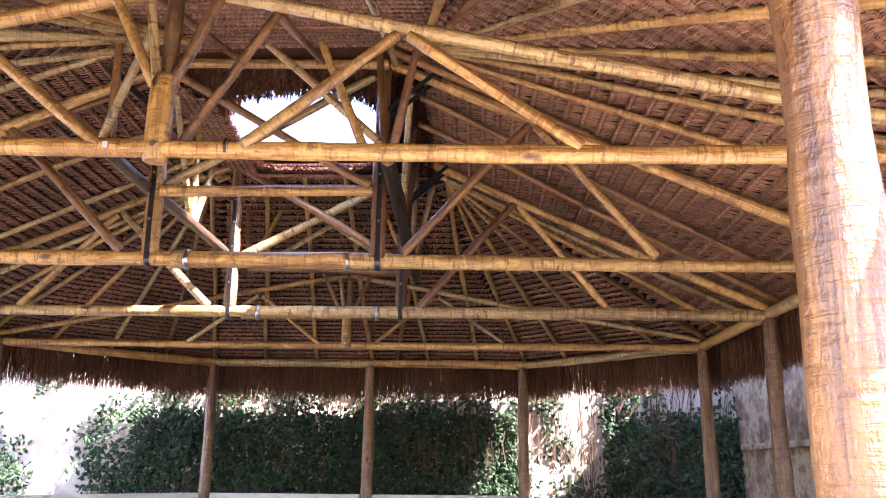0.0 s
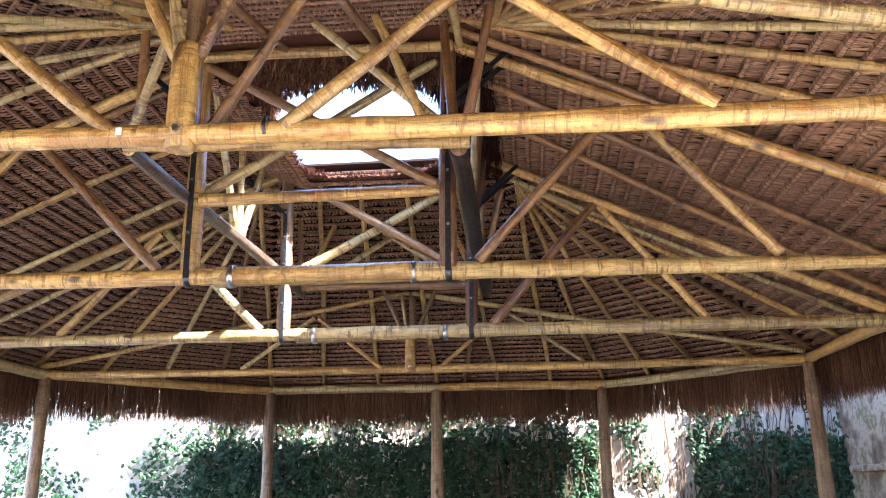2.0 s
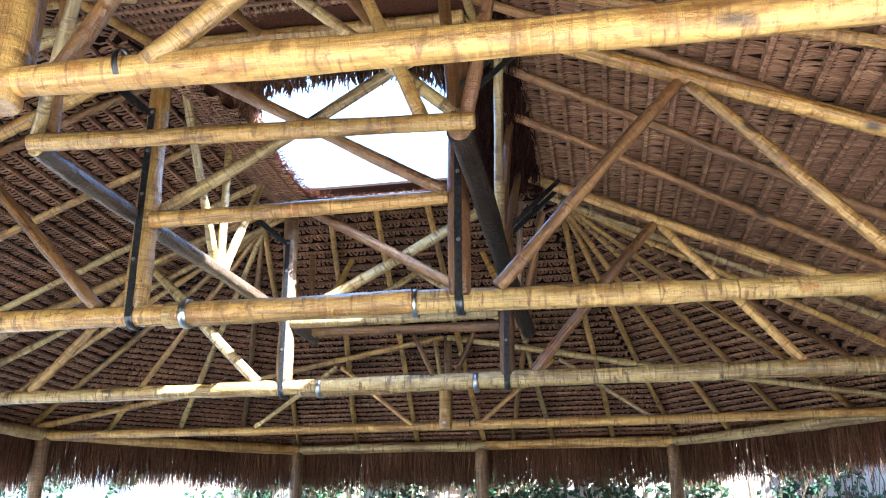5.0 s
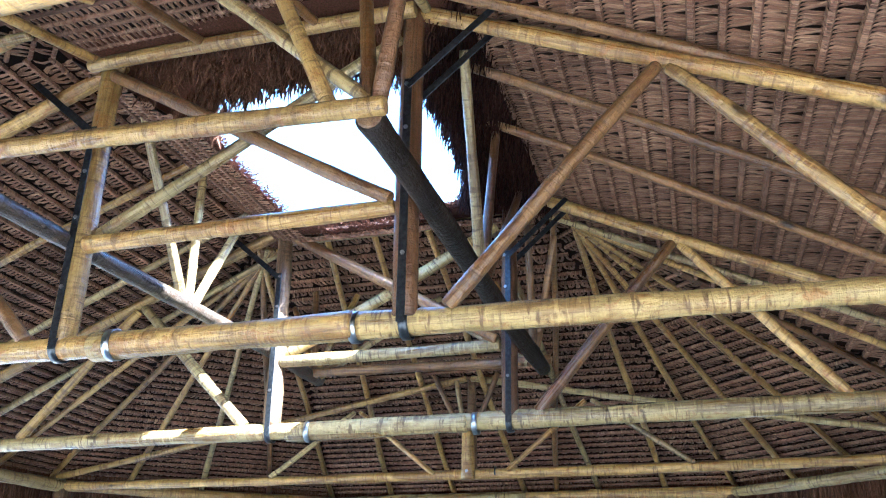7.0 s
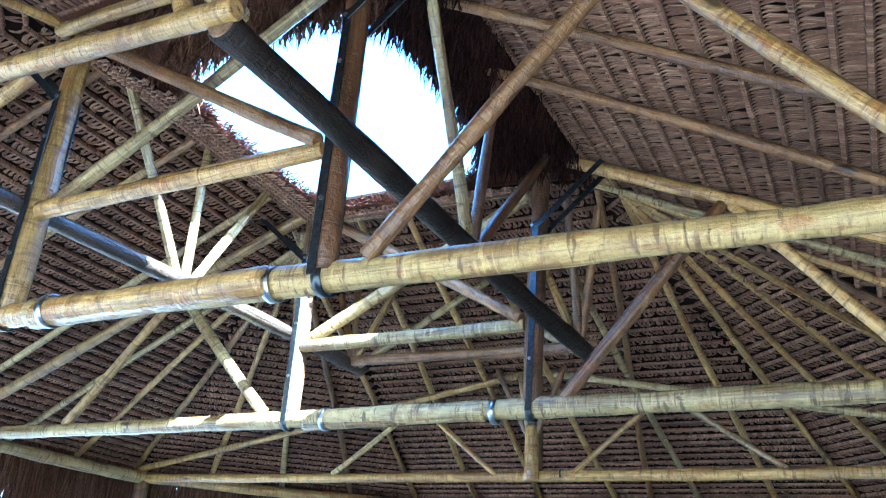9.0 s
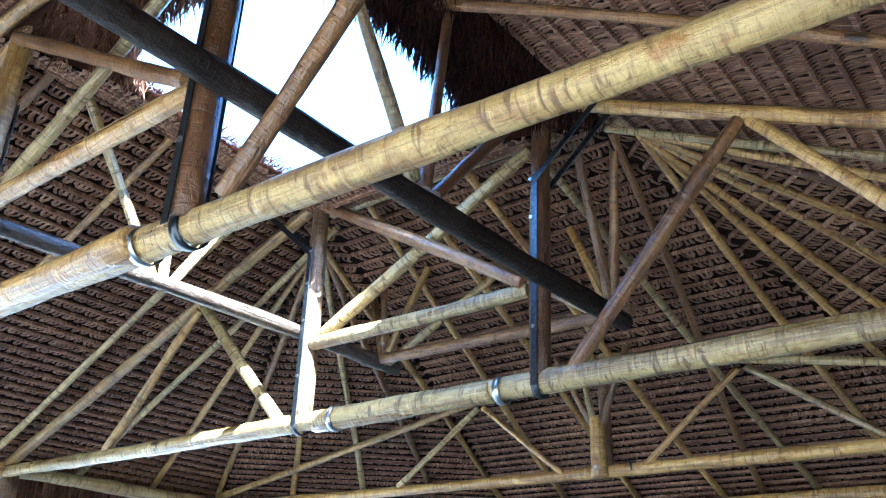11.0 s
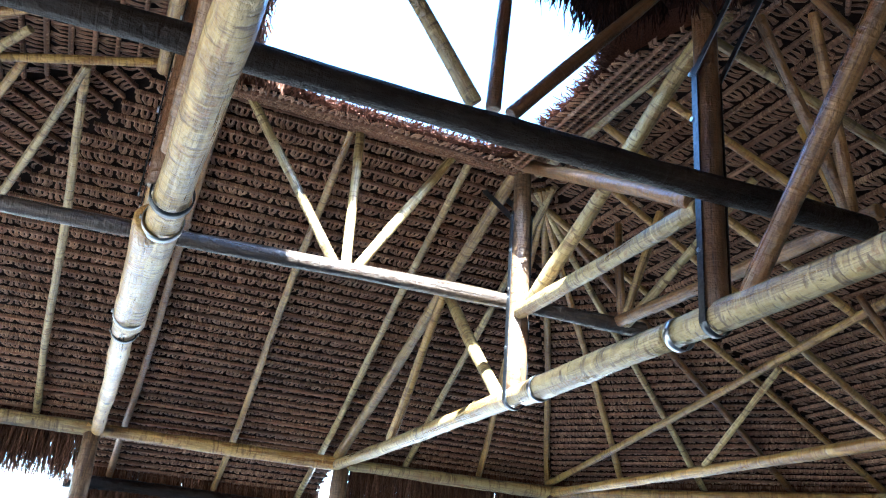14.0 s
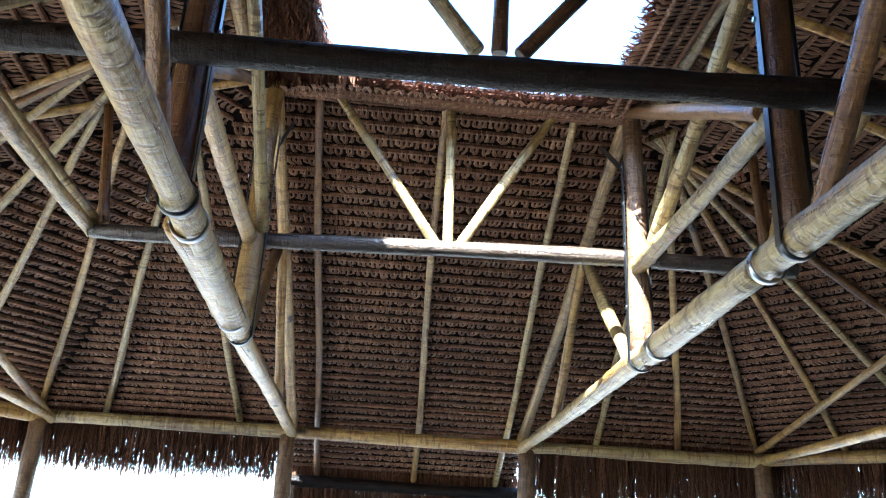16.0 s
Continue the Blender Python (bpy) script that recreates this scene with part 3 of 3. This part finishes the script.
def leaf_mesh(seed, course):
    """One folded leaf in its own frame: x along the batten, y up the slope, z out."""
    rs = np.random.RandomState(seed)
    hw, ln, sk = 0.036 * rs.uniform(0.4, 0.6), course * rs.uniform(0.76, 0.98), rs.uniform(-0.02, 0.02)
    verts, faces, uv = [], [], []
    for u, off, wide in DENSE:
        for side in (-1, 0, 1):
            verts.append((side * hw * wide + sk * (-u if u < 0 else 0), u if abs(u) < 0.1 else u * ln, off + (edge_lift(u) if side else 0.0)))
            uv.append((side * hw + seed * 0.13, u * 0.17))
    for r in range(5):
        for c in range(2):
            a = r * 3 + c
            faces.append((a, a + 1, a + 4, a + 3))
    me = from_arrays("thatch_leaf", verts, faces)
    layer = me.uv_layers.new(name="fibre")
    for k, lp in enumerate(me.loops):
        layer.data[k].uv = uv[lp.vertex_index]
    me.materials.append(M_THATCH)
    return me


roof = thing("roof", (0, 9.7, ZR), "hipped roof of dry brown palm thatch with an open hole at the top", "roof", kind="structure")
batten_cache = {}


def batten_mesh(length):
    key = round(length * 5) / 5
    if key not in batten_cache:
        me = log_mesh(key, 0.019, 0.017, 0.002, 6, key)
        me.materials.append(M_BATTEN)
        batten_cache[key] = me
    return batten_cache[key]


def roof_slope(b0, b1, t0, t1, over, seed, COURSE=0.16, single=None, reach=(0.74, 0.92), core_z=(0.135, 0.30, 0.165)):
    """One facet: a thick thatch core, battens and rows of folded leaves seen from below."""
    rs = np.random.RandomState(seed)
    dense = reach[1] > 0.95
    ROWS, TAB = (DENSE, 0.036) if dense else (SPARSE, 0.048)
    b0, b1, t0, t1 = (Vector(p) for p in (b0, b1, t0, t1))
    n = slope_frame(b0, b1, t0, t1)
    run = (((t0 + t1) / 2) - (b0 + b1) / 2)
    w = (b1 - b0).normalized()
    rise = (run - w * run.dot(w))
    length = rise.length
    up = rise.normalized()
    v0 = -over / length
    line = lambda v: (b0.lerp(t0, v), b1.lerp(t1, v))
    # core, its near-black sheet painting the shade seen between leaf rows
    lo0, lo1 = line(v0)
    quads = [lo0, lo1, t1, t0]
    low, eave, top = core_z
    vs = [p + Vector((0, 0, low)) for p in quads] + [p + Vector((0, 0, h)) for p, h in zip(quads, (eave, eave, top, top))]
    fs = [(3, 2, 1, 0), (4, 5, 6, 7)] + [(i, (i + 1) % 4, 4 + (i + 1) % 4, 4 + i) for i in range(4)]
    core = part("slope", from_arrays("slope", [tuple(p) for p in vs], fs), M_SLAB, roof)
    verts, faces, uvs, picked = [], [], [], []
    leaf_kinds = [leaf_mesh(k, COURSE) for k in range(8)] if single is not None else []
    count = int((length + over) / COURSE)
    phase = ((1 - v0) * length - 0.055) / COURSE % 1.0
    for k in range(count + 1):
        v = v0 + (k + phase) * COURSE / length
        if v > 1.0:
            break
        p, q = line(v)
        L = (q - p).length
        if L < 0.1:
            continue
        base_p = p + n * 0.062
        # batten
        m, _ = log_frame(base_p, q + n * 0.062)
        key = round(L * 5) / 5
        if key > 0.1:
            ob = new("batten", batten_mesh(L))
            ob.matrix_basis = m @ Matrix.Diagonal((1, 1, L / key, 1))
            ob.parent = core
            ob.matrix_parent_inverse = (world_of(core)).inverted()
        # leaf folds
        cnt = int(L / TAB)
        if cnt < 1:
            continue
        c = (np.arange(cnt) + 0.5) * (L / cnt) + rs.uniform(-0.004, 0.004, cnt)
        hw = TAB * rs.uniform(0.42, 0.6, cnt)
        ln = COURSE * rs.uniform(*reach, cnt)
        sk = rs.uniform(-0.05, 0.05, cnt)
        lift = rs.uniform(0.0, 0.009, cnt)
        if single is not None:
            keep = np.ones(cnt, bool)
            d = (q - p).normalized()
            turn = Matrix((d, up, n)).transposed().to_4x4()
            for i in range(cnt):
                spot = p + d * float(c[i])
                if single(spot) and len(picked) < 300:
                    keep[i] = False
                    turn.translation = spot
                    ob = new("thatch_leaf", leaf_kinds[len(picked) % len(leaf_kinds)])
                    ob.matrix_basis = turn.copy()
                    ob.parent = core
                    ob.matrix_parent_inverse = world_of(core).inverted()
                    picked.append(ob)
            c, hw, ln, sk, lift = c[keep], hw[keep], ln[keep], sk[keep], lift[keep]
            cnt = len(c)
            if cnt < 1:
                continue
        P = np.array(p)[None, :]
        W, U, N = np.array((q - p).normalized()), np.array(up), np.array(n)
        rows = []
        for u, off, wide in ROWS:
            for side in (-1, 0, 1):
                a = c + side * hw * wide + sk * (-u if u < 0 else 0)
                uu = u if abs(u) < 0.1 else u * ln
                dep = off + lift * (1.0 if u < -0.1 else 0.4) + (edge_lift(u) if side else 0.0)
                rows.append(P + a[:, None] * W + np.broadcast_to(np.asarray(uu).reshape(-1, 1), (cnt, 1)) * U + np.asarray(dep).reshape(-1, 1) * N)
        block = np.stack(rows, axis=1)
        start = len(verts)
        verts.extend(block.reshape(-1, 3).tolist())
        along = np.array([u if u > -1 else -0.17 for u, _o, _w in ROWS])[None, :, None] + 0.31 * k
        across = (c[:, None, None] + hw[:, None, None] * np.array([-1, 0, 1])[None, None, :]) + 0.0 * along
        uvs.append(np.stack([across, along + 0.0 * across], axis=-1).reshape(-1, 2))
        for i in range(cnt):
            o = start + i * 18
            for r in range(5):
                for s in range(2):
                    a = o + r * 3 + s
                    faces.append((a, a + 1, a + 4, a + 3))
    mesh = from_arrays("thatch_leaf", verts, faces)
    layer = mesh.uv_layers.new(name="fibre")
    index = np.empty(len(mesh.loops), dtype=np.int32)
    mesh.loops.foreach_get("vertex_index", index)
    layer.data.foreach_set("uv", np.concatenate(uvs)[index].ravel())
    leaves = part("thatch", mesh, M_THATCH, core, "rows of folded dry brown palm leaf")
    leaves["kind"] = "stuff"
    return core


def P3(xy):
    return (xy[0], xy[1], ZR)


SE_, NE_, NW_, SW_ = HUB["se"], HUB["ne"], HUB["nw"], HUB["sw"]
FACETS = [
    (P3(EAST[0]), P3(EAST[3]), SE_, NE_, 0.75),
    (P3(EAST[3]), P3(NORTH[2]), NE_, NE_, 0.75),
    (P3(NORTH[2]), P3(NORTH[0]), NE_, NW_, 0.75),
    (P3(NORTH[0]), P3(WEST[3]), NW_, NW_, 0.75),
    (P3(WEST[3]), P3(WEST[0]), NW_, SW_, 0.75),
    (P3(WEST[0]), P3(SOUTH[0]), SW_, SW_, 0.75),
    (P3(SOUTH[0]), P3(SOUTH[2]), SW_, SE_, 0.75),
    (P3(SOUTH[2]), P3(EAST[0]), SE_, SE_, 0.75),
]
def near_east(p):
    """The patch of the eastern slope that the way passes closest."""
    return 3.0 < p.x < 4.9 and 8.5 < p.y < 9.85


for i, (a, b, c, d, over) in enumerate(FACETS):
    roof_slope(a, b, c, d, over, 11 + i, (0.182, 0.165, 0.16, 0.15, 0.146, 0.15, 0.16, 0.17)[i], near_east if i == 0 else None, (0.84, 1.0) if i in (0, 7) else (0.74, 0.92))


# strips that sag into the hole on its western and northern sides
for b0, b1, t0, t1, seed in (((-0.78, 10.72, 5.345), (-0.78, 8.74, 5.345), (-1.36, 11.3, 5.60), (-1.36, 8.0, 5.60), 41),
                             ((0.92, 10.84, 5.345), (-0.68, 10.84, 5.345), (1.5, 11.4, 5.60), (-1.36, 11.34, 5.60), 42)):
    roof_slope(b0, b1, t0, t1, 0.0, seed, 0.125, core_z=(0.10, 0.12, 0.13))
# lower strip of roof over the western bay
roof_slope((-6.45, YB - 0.1, 3.60), (-6.45, YC + 0.15, 3.60), (-6.4, YB - 0.1, 3.62), (-6.4, YC + 0.15, 3.62), 1.15, 31)
ob = log("wall_plate", (-7.28, YB - 0.25, 3.13), (-7.28, YC + 0.3, 3.15), 0.085, 0.08, M_DARK)
tagged(ob, "dark pole plate carrying the lowered western roof strip", "wall plate", "wall plates")
for y in (YB - 0.05, YC + 0.07):
    ob = log("post", (-7.28, y, -0.12), (-7.28, y, 3.08), 0.1, 0.09, M_POST, None, "", 0.002)
    tagged(ob, "round weathered wooden post under the lowered roof strip", "post", "posts round the hut")


# ---- fringes ----
def fringe(name, lines, per_metre, seed, label, parent, mat=None, wide=(0.004, 0.010)):
    """Hanging dry strands: lines of (start, end, shortest, longest, sideways lean)."""
    rs = np.random.RandomState(seed)
    verts, faces = [], []
    for p, q, short, long_, lean in lines:
        p, q, lean = np.array(p, float), np.array(q, float), np.array(lean, float)
        L = np.linalg.norm(q - p)
        w = (q - p) / L
        cnt = int(L * per_metre)
        wave = rs.uniform(0, 6.28)
        for i in range(cnt):
            a = rs.uniform(0, L)
            reach = short + (long_ - short) * min(1, max(0, rs.beta(2.2, 1.4) + 0.12 * math.sin(a * 3.1 + wave) + 0.08 * math.sin(a * 11.0)))
            base = p + w * a + np.array((rs.normal(0, 0.02), rs.normal(0, 0.02), rs.uniform(-0.02, 0.06)))
            ang = rs.uniform(0, math.pi)
            side = np.array((math.cos(ang), math.sin(ang), 0)) * rs.uniform(*wide)
            tip = base + np.array((0, 0, -reach)) + lean * reach + w * rs.normal(0, 0.09) * reach + np.array((rs.normal(0, 0.03), rs.normal(0, 0.03), 0))
            mid = (base + tip) / 2 + lean * reach * 0.1 + np.array((rs.normal(0, 0.012), rs.normal(0, 0.012), 0))
            o = len(verts)
            for c, s in ((base, 1.0), (mid, 0.9), (tip, 0.25)):
                verts.append(tuple(c - side * s))
                verts.append(tuple(c + side * s))
            faces += [(o, o + 1, o + 3, o + 2), (o + 2, o + 3, o + 5, o + 4)]
    ob = part(name, from_arrays(name, verts, faces), mat or M_FRINGE, parent, label)
    ob["kind"] = "stuff"
    return ob


def eave_line(i, v):
    a, b, c, d, over = FACETS[i]
    a, b, c, d = (Vector(p) for p in (a, b, c, d))
    run = ((c + d) / 2 - (a + b) / 2)
    w = (b - a).normalized()
    length = (run - w * run.dot(w)).length
    k = -v / length
    return a.lerp(c, k), b.lerp(d, k)


for i in range(8):
    rows = []
    for v in (0.34, 0.42, 0.50, 0.58, 0.66):
        p, q = eave_line(i, v)
        up = Vector((0, 0, 0.1))
        reach = ((0.66, 0.85, (0, 0, 0)) if i in (1, 2, 3) else (0.58, 0.76, (0, 0, 0)))
        if i != 4:
            rows.append((p + up, q + up, *reach))
            continue
        d = q - p
        for y0, y1 in ((p.y, YC + 0.2), (YB - 0.15, q.y)):
            rows.append((p + d * ((y0 - p.y) / d.y) + up, p + d * ((y1 - p.y) / d.y) + up, *(reach if y0 < 9 else (0.72, 0.95, (0, 0, 0)))))
        rows.append(((-6.95 - v, YB - 0.15, 3.38 - 0.4 * (v - 0.36)), (-6.95 - v, YC + 0.2, 3.38 - 0.4 * (v - 0.36)), 0.6, 0.85, (0, 0, 0)))
    fringe("eaves_fringe", rows, 170, 40 + i, "ragged hanging fringe of dry brown palm strands", roof)

# ---- the hole ----
O = [Vector((-1.44, 7.92, 5.76)), Vector((1.58, 7.92, 5.79)), Vector((1.72, 11.48, 5.77)), Vector((-1.44, 11.42, 5.76))]
# the sagging thatch edge, side by side from the south-west corner round by the east
EDGE = {
    "south": [Vector(p) for p in ((-0.66, 8.80, 5.50), (-0.45, 8.58, 5.58), (0.2, 8.53, 5.62), (0.75, 8.56, 5.62), (1.0, 8.74, 5.62))],
    "east": [Vector(p) for p in ((1.0, 8.74, 5.62), (1.09, 9.2, 5.62), (1.1, 9.7, 5.60), (1.07, 10.2, 5.56), (0.95, 10.56, 5.50))],
    "north": [Vector(p) for p in ((0.95, 10.56, 5.50), (0.6, 10.77, 5.48), (0.0, 10.81, 5.475), (-0.45, 10.80, 5.475), (-0.69, 10.62, 5.475))],
    "west": [Vector(p) for p in ((-0.69, 10.62, 5.475), (-0.75, 10.3, 5.475), (-0.76, 9.7, 5.475), (-0.74, 9.2, 5.475), (-0.66, 8.80, 5.50))],
}


def outer_edge(side, n):
    """Points on the roof's upper rim that the sagging edge hangs from."""
    a, b = {"south": (0, 1), "east": (1, 2), "north": (2, 3), "west": (3, 0)}[side]
    return [O[a].lerp(O[b], k / (n - 1)) for k in range(n)]


def lip(side, thick):
    """Sagging thatch between the rafter tips and the shaggy edge."""
    inner = EDGE[side]
    n = len(inner)
    low = outer_edge(side, n) + inner
    vs = low + [p + Vector((0, 0, thick)) for p in low]
    m = 2 * n
    fs = []
    for k in range(n - 1):
        fs += [(k, k + 1, n + k + 1, n + k), (m + k, m + n + k, m + n + k + 1, m + k + 1), (n + k, n + k + 1, m + n + k + 1, m + n + k), (k + 1, k, m + k, m + k + 1)]
    fs += [(0, n, m + n, m), (n - 1, m - 1, 2 * m - 1, m + n - 1)]
    # the eastern lip takes the darkened strand colour to stand for its shade
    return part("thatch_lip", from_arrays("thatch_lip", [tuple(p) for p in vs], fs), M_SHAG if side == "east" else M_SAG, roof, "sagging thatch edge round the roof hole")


def hole_rows(side, where, short, long_, lean, drop=0.0):
    """Lines of strands that follow the edge, at shares of the way from the rim to the edge."""
    rows = []
    outer, inner = outer_edge(side, len(EDGE[side])), EDGE[side]
    for u in where:
        for k in range(len(inner) - 1):
            rows.append((outer[k].lerp(inner[k], u) + Vector((0, 0, drop)), outer[k + 1].lerp(inner[k + 1], u) + Vector((0, 0, drop)), short, long_, lean))
    return rows


for side, thick in (("south", 0.1), ("east", 0.1), ("north", 0.015), ("west", 0.015)):
    lip(side, thick)
SHAG = "shaggy palm strands hanging round the roof hole, darkened in place of shade"
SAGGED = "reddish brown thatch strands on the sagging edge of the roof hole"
fringe("hole_fringe", hole_rows("south", (0.35, 0.55, 0.75, 0.88, 0.97, 1.03), 0.05, 0.17, (0, 0.08, 0)), 230, 62, "long brown palm strands hanging at the southern edge of the roof hole", roof, M_FRINGE, (0.004, 0.011))
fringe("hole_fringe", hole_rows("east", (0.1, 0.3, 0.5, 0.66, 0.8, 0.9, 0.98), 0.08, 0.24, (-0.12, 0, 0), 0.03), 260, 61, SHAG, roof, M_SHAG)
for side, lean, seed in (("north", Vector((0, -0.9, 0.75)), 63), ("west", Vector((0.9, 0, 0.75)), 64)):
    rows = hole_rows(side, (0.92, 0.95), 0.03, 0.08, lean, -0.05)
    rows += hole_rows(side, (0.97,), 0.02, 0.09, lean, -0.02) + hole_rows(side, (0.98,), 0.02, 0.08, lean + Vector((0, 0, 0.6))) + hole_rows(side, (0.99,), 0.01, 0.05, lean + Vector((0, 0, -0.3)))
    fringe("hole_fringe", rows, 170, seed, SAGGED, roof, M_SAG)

# ---- outside ----
def cloud_mesh(name, spots, size, seed):
    """Many small folded leaves at (place, outward) spots."""
    rs = np.random.RandomState(seed)
    verts, faces = [], []
    for c, out in spots:
        out = Vector(out) + Vector(rs.normal(0, 0.55, 3))
        out.normalize()
        t = out.cross(Vector((rs.normal(), rs.normal(), rs.normal() + 0.3))).normalized()
        b = out.cross(t)
        s = size * rs.uniform(0.55, 1.35)
        c = Vector(c)
        o = len(verts)
        verts += [tuple(c - t * s), tuple(c + b * s * 0.6 - out * 0.2 * s), tuple(c + t * s * 1.15 - out * 0.35 * s), tuple(c - b * s * 0.6 - out * 0.2 * s), tuple(c + out * 0.12 * s)]
        faces += [(o, o + 1, o + 4), (o + 1, o + 2, o + 4), (o + 2, o + 3, o + 4), (o + 3, o, o + 4)]
    return from_arrays(name, verts, faces)


def leaf_cloud(name, spots, size, seed, mat, label, category):
    return tagged(part(name, cloud_mesh(name, spots, size, seed), mat), label, category, kind="stuff")


YH = 18.12
rs = np.random.RandomState(5)


def bank_point(x, h):
    """The overgrown north bank, upright close behind the hut and curving away to the west."""
    y = YH + 0.05 * h + 0.22 * noise.noise((x * 0.7, h * 0.8, 1.0)) + 0.10 * noise.noise((x * 2.1, h * 2.3, 4.0))
    y += 0.06 * max(0.0, -4.5 - x) ** 2 + 0.1 * max(0.0, h - 3.4) ** 2
    return Vector((x, y, h - 0.15))


verts, faces = [], []
nx, nh = 90, 24
for j in range(nh + 1):
    for i in range(nx + 1):
        verts.append(tuple(bank_point(-14 + 22.3 * i / nx, 4.6 * j / nh)))
for j in range(nh):
    for i in range(nx):
        a = j * (nx + 1) + i
        faces.append((a, a + 1, a + nx + 2, a + nx + 1))
tagged(part("bank", from_arrays("bank", verts, faces, True), M_BANK), "steep earth bank overgrown with ivy behind the hut", "bank", kind="structure")
spots = []
def ivy_cover(x, h):
    """How thick the ivy grows on the bank: dense behind the hut, thin to the west; thinned at the top and in a strip to
    imitate sunlight.
    """
    d = 1.0
    d = min(d, max(0.05, (x + 5.2 + 0.55 * (2.9 - h)) / 1.2))
    d = min(d, max(0.28, (3.05 - h) / 0.35))
    # nearly bare strip of pale soil stands for a sunlit patch between shadows
    if abs(x - 4.35) < 0.9:
        d = min(d, 0.16)
    return d + 0.5 * noise.noise((x * 1.3, h * 1.3, 7.7))


for k in range(76000):
    x, h = rs.uniform(-11.5, 8.2), 4.6 * rs.uniform(0, 1) ** 0.85
    if rs.uniform() > ivy_cover(x, h):
        continue
    p = bank_point(x, h)
    spots.append((p + Vector((rs.normal(0, 0.05), -abs(rs.normal(0.06, 0.09)), rs.normal(0, 0.05))), (0, -1, 0.35)))
leaf_cloud("ivy", spots, 0.064, 21, M_LEAF, "dense dark green ivy hanging over the bank", "ivy")
verts, faces = [], []
for k in range(900):
    x, h = rs.uniform(-4.4, 8.0), rs.uniform(1.4, 4.4)
    p = bank_point(x, h)
    o = len(verts)
    ln, sd = rs.uniform(0.5, 1.6), rs.uniform(0.004, 0.01)
    for u in range(4):
        c = p + Vector((rs.normal(0, 0.04), -0.08 - 0.05 * rs.uniform(), -ln * u / 3))
        verts += [(c.x - sd, c.y, c.z), (c.x + sd, c.y, c.z)]
    for u in range(3):
        faces.append((o + 2 * u, o + 2 * u + 1, o + 2 * u + 3, o + 2 * u + 2))
tagged(part("vines", from_arrays("vines", verts, faces), M_VINE), "bare brown hanging vine stems among the ivy", "vine", kind="stuff")


def wall_block(name, x0, x1, y0, y1, z0, z1, mat, label, category, bevel=0.01):
    ob = part(name, box_mesh((x1 - x0, y1 - y0, z1 - z0), bevel), mat, None, "", pose((x0 + x1) / 2, (y0 + y1) / 2, (z0 + z1) / 2))
    return tagged(ob, label, category, kind="structure")


wall_block("wall_east", 8.1, 8.45, 13.5, YH + 0.5, -0.2, 5.2, M_OLDWALL, "old stained masonry wall with moss patches", "wall")
for k, ((x0, y0), (x1, y1)) in enumerate(zip(NORTH[:-1], NORTH[1:])):
    wall_block("parapet", x0 + 0.13, x1 - 0.13, YN - 0.08, YN + 0.08, 0, 1.05, M_PLASTER, "low white plastered parapet between the posts", "parapet")
_d = Vector((NORTH[0][0] - WEST[3][0], NORTH[0][1] - WEST[3][1], 0))
_mid = Vector(((NORTH[0][0] + WEST[3][0]) / 2, (NORTH[0][1] + WEST[3][1]) / 2, 0.525))
ob = part("parapet", box_mesh((_d.length - 0.3, 0.16, 1.05), 0.01), M_PLASTER, None, "", Matrix.Translation(_mid) @ Matrix.Rotation(math.atan2(_d.y, _d.x), 4, "Z"))
tagged(ob, "low white plastered parapet between the posts", "parapet", kind="structure")
ob = log("knee_brace", (3.13, 2.12, 2.06), (3.62, 2.16, 3.5), 0.075, 0.07, M_POLE)
tagged(ob, "short slanting pole brace beside the entrance post", "brace")
# unseen wall, added to keep light from the east off the roof's underside
wall_block("light_block_wall", 8.12, 8.42, 4.5, 13.5, -0.2, 5.0, M_OLDWALL, "added unseen run of stained masonry wall that holds back eastern light", "wall")
tagged(sheet("yard", M_SAND, -40, -7.0, -20, 40, -0.09, 20, 30), "pale sunlit bare earth yard west of the hut", "yard", kind="structure")
wall_block("wall_ledge", 8.02, 8.12, 13.5, YH - 0.3, 1.98, 2.1, M_OLDWALL, "projecting stained ledge along the old wall", "ledge")


def boulder(rs, size):
    bm = bmesh.new()
    bmesh.ops.create_icosphere(bm, subdivisions=2, radius=1.0)
    k = rs.uniform(0, 50)
    for v in bm.verts:
        v.co *= 1 + 0.35 * noise.noise(v.co * 1.3 + Vector((k, 0, 0)))
        v.co = Vector((v.co.x * size[0], v.co.y * size[1], v.co.z * size[2]))
    me = bpy.data.meshes.new("stone")
    bm.to_mesh(me)
    bm.free()
    return me


pile = thing("rubble_pile", (-8.4, 17.6, -0.1), "grey pile of rubble and broken boards beside the bank", "rubble")
M_RUBBLE = rough_ground("grey_rubble", [(0.35, (0.06, 0.06, 0.07)), (0.65, (0.20, 0.19, 0.19))], 6.0)
rs2 = np.random.RandomState(9)
for k in range(26):
    r = rs2.uniform(0, 1.0)
    a = rs2.uniform(0, 6.28)
    z = 1.15 * (1 - r) + 0.1
    part("stone", boulder(rs2, (rs2.uniform(0.15, 0.38), rs2.uniform(0.15, 0.3), rs2.uniform(0.1, 0.22))), M_RUBBLE, pile, "",
         pose(-8.4 + 1.3 * r * math.cos(a), 17.6 + 0.8 * r * math.sin(a), z * 0.8, rs2.uniform(-20, 20), rs2.uniform(-20, 20), rs2.uniform(0, 360)))
for x, y, dx, tilt in ((-8.9, 17.2, 1.6, 6), (-8.0, 17.3, 1.3, -9)):
    part("board", box_mesh((dx, 0.2, 0.03)), M_POST, pile, "broken grey board", pose(x, y, 1.08, 8, tilt, 15))
